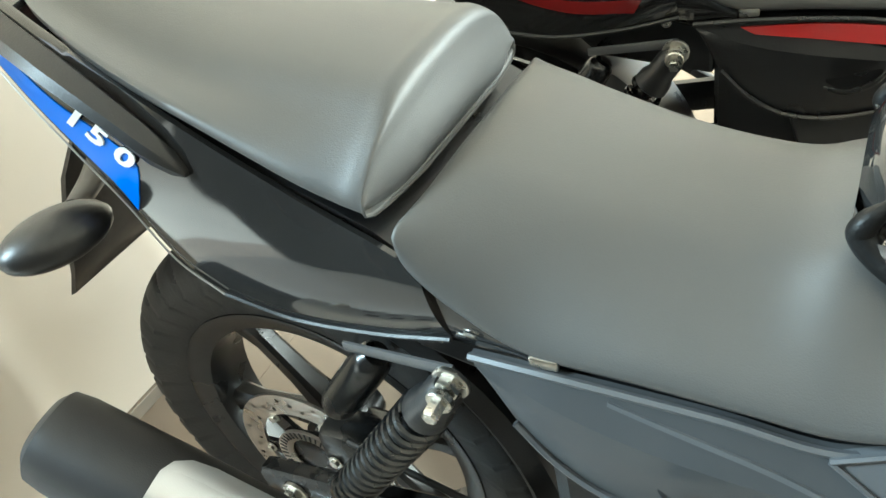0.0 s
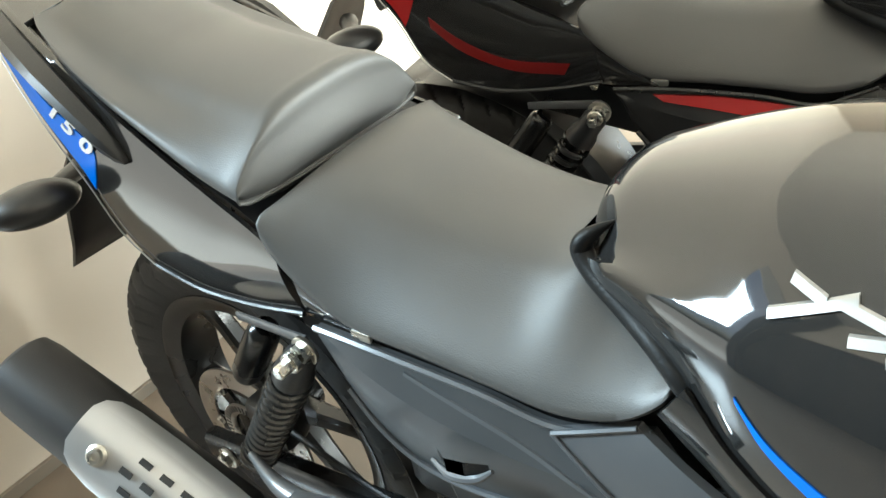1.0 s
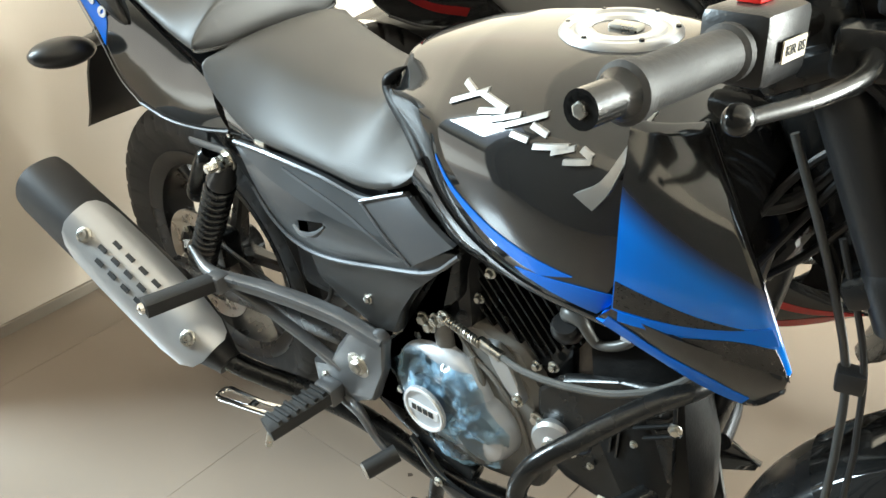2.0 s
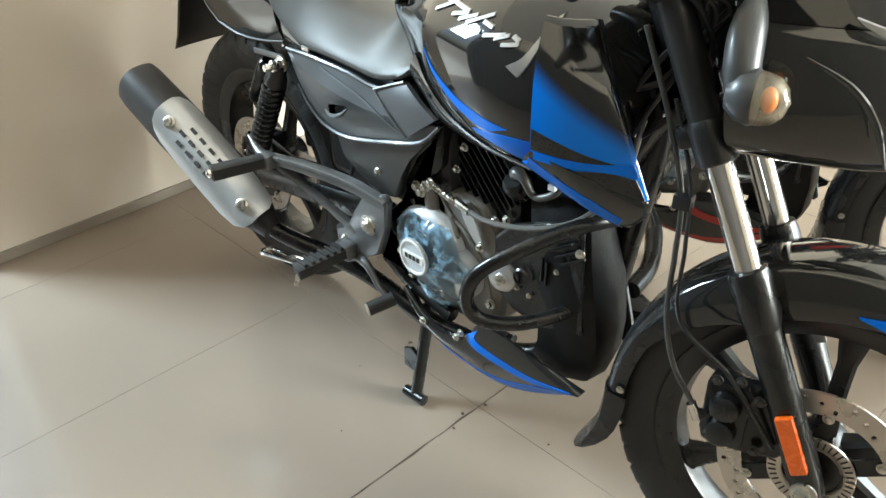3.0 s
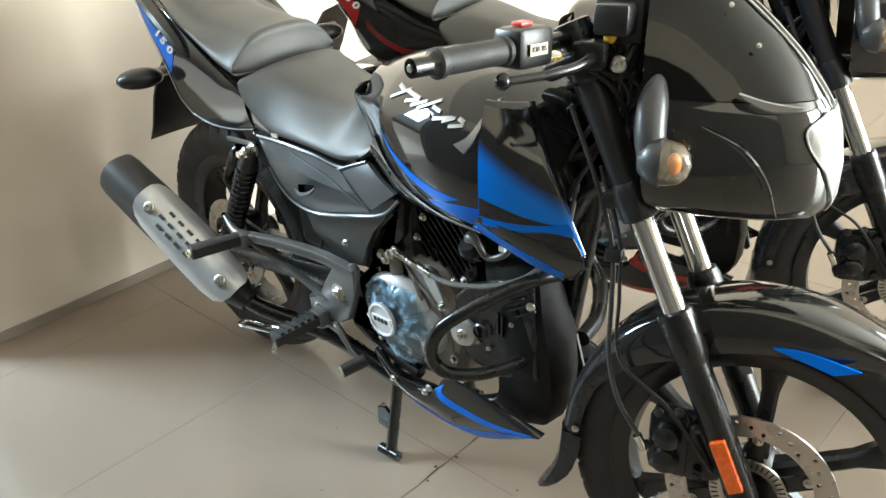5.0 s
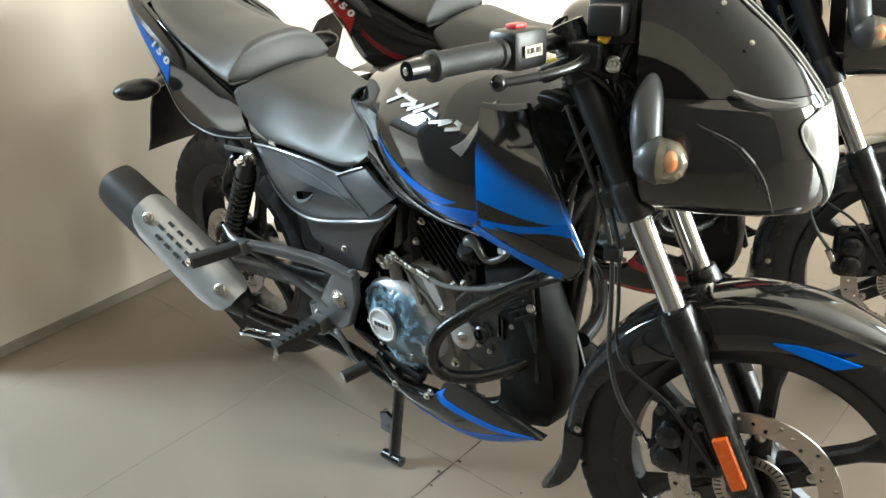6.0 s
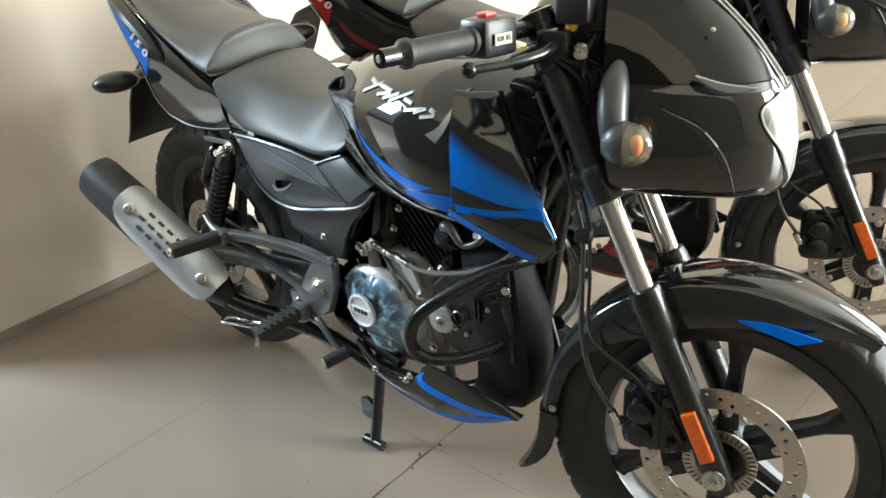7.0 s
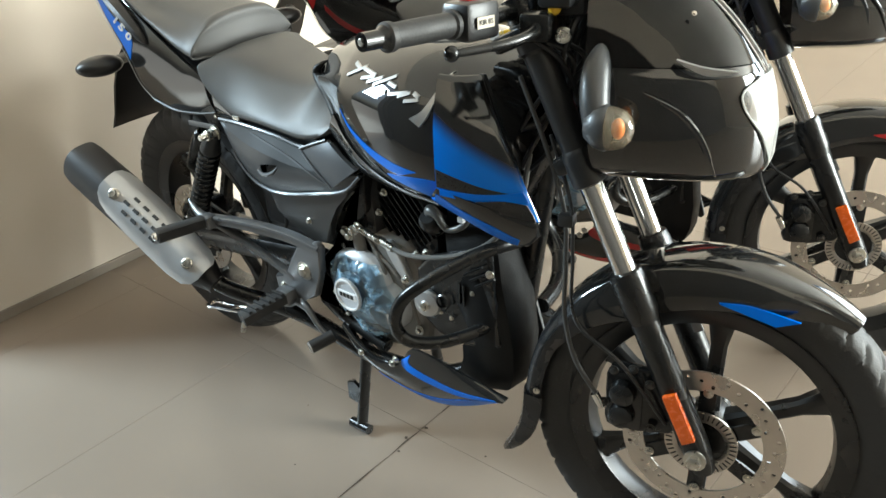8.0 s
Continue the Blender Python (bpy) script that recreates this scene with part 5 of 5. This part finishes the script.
    P("front_shield", loft([[Vector((x - 0.12, -w, z + 0.01)), Vector((x - 0.05, -w * 1.08, z)), Vector((x - 0.012, -w * 0.9, z)), Vector((x - 0.006, -w * 0.5, z)), Vector((x - 0.018, -w * 0.1, z)), Vector((x - 0.032, w * 0.04, z)), Vector((x - 0.06, w * 0.12, z)), Vector((x - 0.12, w * 0.12, z + 0.01)), Vector((x - 0.10, w * 0.04, z + 0.01)), Vector((x - 0.10, -w * 0.8, z + 0.01))] for x, z, w in
                            ((0.975, 0.585, 0.07), (0.985, 0.54, 0.095), (0.998, 0.48, 0.108), (1.010, 0.42, 0.112), (1.014, 0.35, 0.108), (1.008, 0.29, 0.104), (0.996, 0.258, 0.100), (0.985, 0.248, 0.096))]), SHIELD_BLACK, "black plastic engine shield")
    for k in range(3):
        P("shield_slot", bar((0.925 + 0.012 * k, -0.122, 0.50 - 0.008 * k), (0.965 + 0.012 * k, -0.119, 0.525 - 0.008 * k), (0.004, 0.003), (0.006, 0.006)), SHIELD_BLACK)
    P("shield_wing", plate([(0.950, 0.440), (0.972, 0.405), (1.004, 0.278), (0.996, 0.268), (0.950, 0.292)], 0.012, 0.020, 0.003), BLACK_PLASTIC)
    for x, z in ((0.935, 0.462), (0.880, 0.392), (0.855, 0.396)):
        P("shield_bolt", bolt((x, -0.116, z), (0.1, -1, 0), 0.0032, 0.005), ZINC)
    low = [(0.598, -0.128, 0.280), (0.642, -0.132, 0.232), (0.695, -0.134, 0.198), (0.785, -0.132, 0.183), (0.850, -0.128, 0.186), (0.922, -0.124, 0.214), (0.998, -0.122, 0.258)]
    top = [(0.595, -0.140, 0.292), (0.650, -0.152, 0.262), (0.715, -0.154, 0.252), (0.768, -0.152, 0.270), (0.806, -0.150, 0.312), (0.92, -0.138, 0.290), (1.003, -0.124, 0.266)]
    bm = skin(top, low, 40, 9, 0.012, 0.005)
    tree = BVHTree.FromBMesh(bm)
    cowl, _ = both("belly_cowl", bm, GLOSS_BLACK, bike, "glossy black belly cowl", 60)
    part("cowl_stripe", wrap(tree, [(0.768, 0.274), (0.776, 0.262), (0.83, 0.246), (0.90, 0.240), (0.985, 0.257)], [(0.796, 0.298), (0.792, 0.276), (0.84, 0.262), (0.905, 0.254), (0.985, 0.262)], 30, 4), stripe, cowl)
    part("cowl_stripe", wrap(tree, [(0.685, 0.207), (0.78, 0.187), (0.86, 0.192), (0.94, 0.225), (0.992, 0.256)], [(0.692, 0.213), (0.78, 0.200), (0.85, 0.206), (0.93, 0.240), (0.985, 0.260)], 30, 3), stripe, cowl)
    for x, z in ((0.660, 0.254), (0.748, 0.262), (0.760, 0.277)):
        part("cowl_bolt", bolt((x, -0.158, z), (0, -1, 0), 0.005, 0.006), ZINC, cowl)
    P("belly_brace", tube([(0.50, -0.10, 0.30), (0.58, -0.115, 0.285), (0.70, -0.12, 0.262)], 0.014, 16, 10), MATT_BLACK)


def front(bike, P, G, F, paint, stripe):
    inv = F.inverted()
    # reflector, caliper and hoses
    G("fork_reflector", plate([(-0.056, 0.103), (-0.036, 0.113), (-0.001, 0.038), (-0.020, 0.027)], -0.116, -0.106, 0.002), ORANGE, "orange side reflector")
    cal = G("front_caliper", box((-0.150, -0.092, 0.010), (-0.085, -0.045, 0.118), 0.016), MATT_BLACK, "black front brake caliper")
    for x, z, r in ((-0.118, 0.085, 0.019), (-0.118, 0.045, 0.019)):
        part("piston_housing", moved(lathe([(r * 1.1, 0), (r, 0.016), (r * 0.7, 0.020), (0, 0.020)], (x, -0.092, z), (0, -1, 0), 20), F), MATT_BLACK, cal)
    for x, z in ((-0.078, 0.108), (-0.072, 0.030), (-0.148, 0.060), (-0.135, 0.120), (-0.105, 0.128)):
        part("caliper_bolt", moved(bolt((x, -0.094, z), (0, -1, 0), 0.0052, 0.007), F), DARK_CAST, cal)
    part("banjo", moved(tube([(-0.150, -0.098, 0.052), (-0.162, -0.100, 0.075)], 0.007, 2, 10), F), CHROME, cal)
    G("caliper_bracket", plate([(-0.10, 0.125), (-0.05, 0.13), (-0.02, 0.05), (-0.045, 0.02), (-0.10, 0.01)], -0.085, -0.070, 0.004), MATT_BLACK)
    G("brake_hose", tube([(-0.158, -0.100, 0.072), (-0.195, -0.103, 0.130), (-0.215, -0.100, 0.20), (-0.218, -0.095, 0.28), (-0.225, -0.085, 0.36), (-0.255, -0.08, 0.45), (-0.30, -0.08, 0.56)], 0.0038, 60, 10), HOSE, "dark grey braided brake hose")
    G("sensor_cable", tube([(-0.05, -0.09, 0.04), (-0.12, -0.108, 0.14), (-0.195, -0.108, 0.20), (-0.205, -0.103, 0.30), (-0.215, -0.09, 0.38), (-0.25, -0.085, 0.48)], 0.003, 60, 8), BLACK_PLASTIC)
    G("hose_clamp", box((-0.232, -0.100, 0.345), (-0.208, -0.078, 0.365), 0.003), BLACK_PLASTIC)
    G("fender_stay", bolt((-0.09, -0.064, 0.195), (0, -1, 0), 0.005, 0.006), ZINC)
    G("fender_blaze", skin([(0.004, -0.0650, 0.249), (0.05, -0.0645, 0.251), (0.116, -0.0622, 0.238)], [(0.006, -0.0650, 0.247), (0.052, -0.0650, 0.235), (0.084, -0.0640, 0.226)], 12, 4, 0, 0.004), stripe)
    G("fender_brace", bar((-0.075, 0.055, 0.225), (-0.035, 0.055, 0.135), (0.016, 0.016), (0.004, 0.004), up=(1, 0, 0.4)), SHIELD, "bright fork brace")
    # cowl, visor, lamp
    rows = ((0.424, 0.000, 0.070, -0.160), (0.434, 0.030, 0.098, -0.172), (0.455, 0.041, 0.118, -0.180), (0.50, 0.042, 0.130, -0.184), (0.545, 0.034, 0.133, -0.186), (0.572, 0.025, 0.131, -0.188), (0.585, 0.018, 0.127, -0.190), (0.62, -0.007, 0.116, -0.192), (0.66, -0.046, 0.101, -0.196), (0.695, -0.088, 0.081, -0.20), (0.715, -0.118, 0.056, -0.20))
    NOSE = 1.0
    def shell(z, xf, w, xr, off=0.0):
        out = []
        for k in range(25):
            t = math.pi * (k / 24 - 0.5)
            c, s = math.cos(t), math.sin(t)
            out.append(Vector((xr + (xf - xr + off) * abs(c) ** NOSE, (w + off) * math.copysign(abs(s) ** 0.8, s), z)))
        return out
    dense = curve([(a, b, c) for a, b, c, d in rows], 34)
    dz = curve([(d, 0, 0) for a, b, c, d in rows], 34)
    rings = [shell(p.x, p.y, p.z, q.x) + shell(p.x, p.y - 0.006, p.z - 0.006, q.x)[::-1] for p, q in zip(dense, dz)]
    cowl = G("headlamp_cowl", loft(rings), paint, "glossy black headlamp cowl")
    vis = []
    for z, xf, w, xr in ((0.590, 0.0140, 0.125, -0.190), (0.62, -0.007, 0.116, -0.192), (0.66, -0.044, 0.102, -0.196), (0.70, -0.090, 0.082, -0.20), (0.735, -0.130, 0.055, -0.20)):
        vis.append(shell(z, xf, w, xr, 0.0045) + shell(z, xf, w, xr, 0.002)[::-1])
    part("visor", moved(loft(vis), F), SMOKE, cowl, "smoked clear visor")
    # Silver tubes draw the bright highlight along the front of the visor.
    for y, top in ((-0.030, 0.735), (-0.008, 0.728)):
        edge = [(z, xf) for z, xf in ((0.578, 0.022), (0.60, 0.008), (0.64, -0.024), (0.68, -0.065), (0.71, -0.100), (0.735, -0.127)) if z <= top]
        part("visor_highlight", moved(tube([(xf + 0.004 - abs(y) * 0.08, y, z) for z, xf in edge], [0.0018] * len(edge), 30, 6), F), SHIELD, cowl, "silver tube drawing the highlight along the visor edge")
    for y, z, x in ((-0.075, 0.655, -0.075), (-0.06, 0.700, -0.115)):
        part("visor_screw", moved(bolt((x + 0.012, y - 0.012, z), (0.5, -1, 0.4), 0.0022, 0.002), F), ZINC, cowl)
    # Chrome line as a fixed glint on the visor's front edge.
    part("visor_rim_glint", moved(tube([Vector((0.022 - abs(y) * 0.30, y, 0.578)) for y in (-0.05, 0, 0.05)], 0.0012, 20, 6), F), CHROME, cowl)
    def nose(z, y, lift):
        for a, b in zip(rows, rows[1:]):
            if a[0] <= z <= b[0]:
                t = (z - a[0]) / (b[0] - a[0])
                xf, w, xr = (a[q] + (b[q] - a[q]) * t for q in (1, 2, 3))
                c = math.sqrt(1 - min(0.99, (abs(y) / w) ** 2.5))
                return Vector((xr + (xf - xr) * c ** NOSE + lift, y, z))
    lens, bowl = [], []
    steps = [q / 8 - 1 for q in range(17)]
    shape = curve([(0.436, 0.006, 0), (0.46, 0.028, 0), (0.50, 0.056, 0), (0.535, 0.076, 0), (0.558, 0.074, 0), (0.574, 0.040, 0)], 16)
    for p in shape:
        lens.append([nose(p.x, q * p.y, 0.005) for q in steps] + [nose(p.x, q * p.y, 0.0035) for q in reversed(steps)])
        bowl.append([nose(p.x, 0.78 * q * p.y, 0.0025) for q in steps] + [nose(p.x, 0.78 * q * p.y, 0.0008) for q in reversed(steps)])
    part("headlamp_reflector", moved(loft(bowl[1:-2]), F), REFLECTOR, cowl, "bright ribbed headlamp reflector")
    part("headlamp_lens", moved(loft(lens), F), LENS, cowl, "clear headlamp lens")
    for s in (-1, 1):
        part("lens_rim", moved(tube([nose(p.x, s * p.y, 0.004) for p in shape], 0.0016, 32, 6), F), LENS_EDGE, cowl)
    both_eye = [[(-0.072, 0.604), (-0.040, 0.594), (0.000, 0.588)], [(-0.062, 0.596), (-0.036, 0.584), (-0.008, 0.585)]]
    for s in (-1, 1):
        eye = skin([(x, s * (0.137 - max(0, (x + 0.08)) * 0.35), z) for x, z in both_eye[0]], [(x, s * (0.137 - max(0, (x + 0.08)) * 0.35), z) for x, z in both_eye[1]], 10, 4, 0, 0.01, (0, s, 0))
        part("pilot_lamp", moved(eye, F), BADGE, cowl, "slim bright pilot lamp")
        part("side_crease", moved(tube([(-0.11, s * 0.134, 0.560), (-0.06, s * 0.133, 0.535), (-0.03, s * 0.130, 0.500), (-0.012, s * 0.124, 0.455)], [0.001, 0.004, 0.004, 0.001], 24, 8), F), GLOSS_BLACK, cowl)
        # indicators
        arm = part("indicator_arm", moved(tube([(-0.172, s * 0.112, 0.612), (-0.172, s * 0.136, 0.585), (-0.168, s * 0.153, 0.550), (-0.162, s * 0.160, 0.520)], [0.010, 0.019, 0.020, 0.018], 24, 14), F), SATIN_GREY, bike, "satin dark indicator arm")
        turn = Matrix.Translation((-0.148, s * 0.164, 0.518)) @ Matrix.Rotation(radians(s * 2), 4, 'Z')
        part("indicator_housing", moved(lathe([(0.001, -0.038), (0.020, -0.033), (0.032, -0.018), (0.036, 0.0), (0.034, 0.004)], (0, 0, 0), (1, 0, 0), 28), F @ turn @ Matrix.Diagonal((0.82, 0.70, 0.86, 1))), SATIN_GREY, arm)
        part("indicator_lens", moved(lathe([(0.034, 0.002), (0.0335, 0.012), (0.029, 0.028), (0.018, 0.040), (0.0, 0.046)], (0, 0, 0), (1, 0, 0), 28), F @ turn @ Matrix.Diagonal((0.82, 0.70, 0.86, 1))), FROST, arm, "cream clear lens over amber bulb")
        part("indicator_reflector", moved(lathe([(0.033, 0.003), (0.0, -0.004)], (0, 0, 0), (1, 0, 0), 24), F @ turn @ Matrix.Diagonal((0.82, 0.70, 0.86, 1))), BOWL, arm)
        part("amber_bulb", moved(ball((0.016, 0, 0), 0.009, 0.009, 0.014), F @ turn), AMBER, arm)
    # bars and controls
    for s in (-1, 1):
        root = Vector((-0.296, s * 0.083, 0.652))
        end = inv @ Vector((1.028, -0.378, 0.974))
        end = Vector((end.x, s * abs(end.y), end.z))
        d = (end - root).normalized()
        L = (end - root).length
        hb = G("handlebar", tube([root, end], 0.0115, 2, 16), MATT_BLACK, "black clip-on handlebar")
        part("bar_clamp", moved(lathe([(0.02, -0.022), (0.026, -0.02), (0.026, 0.02), (0.02, 0.022)], root, AX, 20), F), MATT_BLACK, hb)
        part("grip", moved(lathe([(0.0165, L - 0.155), (0.019, L - 0.152), (0.019, L - 0.146), (0.0160, L - 0.143), (0.0162, L - 0.09), (0.0156, L - 0.048), (0.0185, L - 0.045), (0.0185, L - 0.037), (0.0155, L - 0.034)], root, d, 24), F), RUBBER, hb, "black rubber grip")
        part("bar_weight", moved(lathe([(0.0155, L - 0.034), (0.0125, L - 0.030), (0.0110, L - 0.024), (0.0110, L - 0.004), (0.0095, L), (0.005, L), (0.004, L - 0.003), (0.0, L - 0.003)], root, d, 24), F), MATT_BLACK, hb)
        part("bar_screw", moved(bolt(root + d * (L - 0.001), d, 0.005, 0.003), F), ZINC, hb)
        c = root + d * (L - 0.185)
        M = F @ basis(c, d, (0, 0, 1))
        part("switch_box", moved(box((-0.033, -0.024, -0.024), (0.030, 0.026, 0.026), 0.008), M), BLACK_PLASTIC, hb, "black switch box")
        if s < 0:
            front_face = F @ basis(c + d.cross(Vector((0, 0, 1))) * -0.0272, -d, (0, 0, 1))
            lab = part("sticker", moved(box((-0.016, -0.007, -0.0005), (0.016, 0.0075, 0.0005), 0), front_face), LABEL, hb, "pale sticker with writing")
            letters("KIR BS", 0.0095, front_face @ Matrix.Translation((0, 0.0005, 0.0011)), "sticker_text", INK, lab, 0.0002)
            part("kill_switch", moved(box((-0.012, 0.026, -0.006), (0.010, 0.032, 0.012), 0.002), M), RED_PLASTIC, hb, "red kill switch")
        lev = G("brake_lever" if s < 0 else "clutch_lever", tube([(-0.258, s * 0.118, 0.636), (-0.262, s * 0.16, 0.628), (-0.285, s * 0.205, 0.622), (-0.318, s * 0.248, 0.618)], [0.010, 0.0075, 0.0062, 0.0055], 24, 10), MATT_BLACK, "black hand lever")
        part("lever_ball", moved(ball((-0.324, s * 0.255, 0.618), 0.0105, 0.0105, 0.0105, 10), F), MATT_BLACK, lev)
        part("lever_bracket", moved(box((-0.285, s * 0.112 - 0.02, 0.615), (-0.240, s * 0.112 + 0.02, 0.655), 0.008), F), MATT_BLACK, lev)
        res = G("fluid_reservoir", box((-0.262, s * 0.10 - 0.022, 0.66), (-0.215, s * 0.10 + 0.022, 0.70), 0.006), BLACK_PLASTIC, "black fluid reservoir")
        G("cable_tag", box((-0.318, s * 0.094 - 0.008, 0.612), (-0.305, s * 0.094 + 0.010, 0.627), 0.001), YELLOW, "yellow tag")
        G("cable_tag", box((-0.338, s * 0.093 - 0.007, 0.612), (-0.324, s * 0.093 + 0.007, 0.624), 0.001), WHITE_PRINT, "white tag")
        for k in range(3):
            G("control_cable", tube([(-0.265, s * (0.12 - 0.02 * k), 0.62), (-0.235 + 0.01 * k, s * (0.09 - 0.02 * k), 0.585), (-0.225 - 0.03 * k, s * (0.05 - 0.01 * k), 0.52), (-0.27 - 0.03 * k, s * 0.03, 0.44), (-0.33, s * 0.02, 0.38)], 0.0042, 40, 8), BLACK_PLASTIC)
    G("ignition_bolt", lathe([(0.011, 0), (0.011, 0.005), (0.0085, 0.008), (0.005, 0.008), (0.0042, 0.005), (0.0, 0.005)], (-0.227, -0.112, 0.625), (0.45, -1, 0.15), 24), ZINC, "bright round fork nut")
    G("yellow_cap", ball((-0.242, -0.106, 0.660), 0.009, 0.009, 0.011, 10), YELLOW, "yellow protective cap")
    G("dashboard", box((-0.275, -0.085, 0.645), (-0.205, 0.085, 0.72), 0.012), BLACK_PLASTIC, "black instrument panel")
    for y in (-0.06, -0.02, 0.03):
        G("loom_wire", tube([(-0.215, y, 0.66), (-0.235, y - 0.02, 0.60), (-0.25, y * 0.5, 0.54), (-0.29, y * 0.4, 0.48), (-0.36, y * 0.5, 0.46)], 0.006, 30, 8), BLACK_PLASTIC)
    for x, y, z in ((-0.262, -0.1, 0.575),):
        G("clip", box((x, y, z), (x + 0.006, y + 0.003, z + 0.009), 0.001), ZINC)


def complete(label, place, paint, stripe, shroud_paint, extra=None):
    bike, P, G, F = motorcycle(label, place, paint, stripe, shroud_paint)
    tank(bike, P, paint, stripe, shroud_paint)
    seats(P)
    tail(bike, P, paint, stripe, extra)
    side_panels(bike, P, extra)
    muffler(bike, P)
    chassis(bike, P)
    engine(bike, P, stripe)
    front(bike, P, G, F, paint, stripe)
    bike.matrix_world = place
    return bike


complete("glossy black motorcycle with blue stripes on a centre stand", pose(0, 0, 0), GLOSS_BLACK, BLUE, SHROUD_BLUE)
complete("glossy black motorcycle with red stripes on a centre stand", pose(0.006, 0.498, 0, 0, 0, 10.8), GLOSS_BLACK, RED, SHROUD_RED, RED)

# ---- floor tiles ----
def tile_mesh(gap):
    return finish(box((0, 0, -0.006), (TILE_SIZE - gap, 2 * TILE_SIZE - gap, 0.0), 0.0004), "tile", TILE)


tile_data = tile_mesh(0.0007)
for i in range(-3, 10):
    for j in range(-2, 5):
        x, y = X0 + i * TILE_SIZE, Y0 + 2 * j * TILE_SIZE
        if x + TILE_SIZE < -0.7:
            continue
        ob = new("tile", tile_data)
        ob.location = (x, y, 0.0)
        ob.parent = floor


# a dirty crack along one joint
random.seed(3)
crack = bmesh.new()
left, right = [], []
for k in range(90):
    y = -0.95 + k * 0.0125
    wide = 0.0007 + 0.0036 * max(0, noise.noise(Vector((y * 14, 0, 0))) + 0.15) * (1 if y < -0.02 else 0.4)
    c = X0 - 0.001 + 0.0022 * noise.noise(Vector((y * 22, 3, 0)))
    left.append(crack.verts.new((c - wide, y, 0.0008)))
    right.append(crack.verts.new((c + wide, y, 0.0008)))
for k in range(89):
    crack.faces.new((left[k], right[k], right[k + 1], left[k + 1]))
CRACK = material("dirt_in_crack", (0.05, 0.035, 0.022), 0.9, 0, 0.3, 40, 0.3, 300)
tagged(new("floor_crack", finish(crack, "floor_crack", CRACK)), "dark dirty crack along a tile joint", "crack", kind="structure")


# loose dirt near the crack
random.seed(11)
dirt = bmesh.new()
for x, y, r in ((0.44, -0.02, 0.006), (0.50, -0.04, 0.003), (0.69, -0.10, 0.005), (0.706, -0.14, 0.004), (0.87, -0.045, 0.004), (0.705, -0.05, 0.005), (0.95, 0.16, 0.006), (0.97, 0.17, 0.004), (1.0, 0.13, 0.004), (0.42, -0.15, 0.002), (0.55, -0.3, 0.002)):
    ring = [dirt.verts.new((x + r * random.uniform(0.5, 1.3) * math.cos(a), y + r * random.uniform(0.4, 1.1) * math.sin(a), 0.0006)) for a in (math.pi * q / 4 for q in range(8))]
    top = dirt.verts.new((x, y, 0.0006 + r * 0.3))
    for q in range(8):
        dirt.faces.new((ring[q], ring[(q + 1) % 8], top))
tagged(new("floor_dirt", finish(dirt, "floor_dirt", CRACK)), "loose brown dirt specks on the floor tiles", "dirt", kind="stuff")
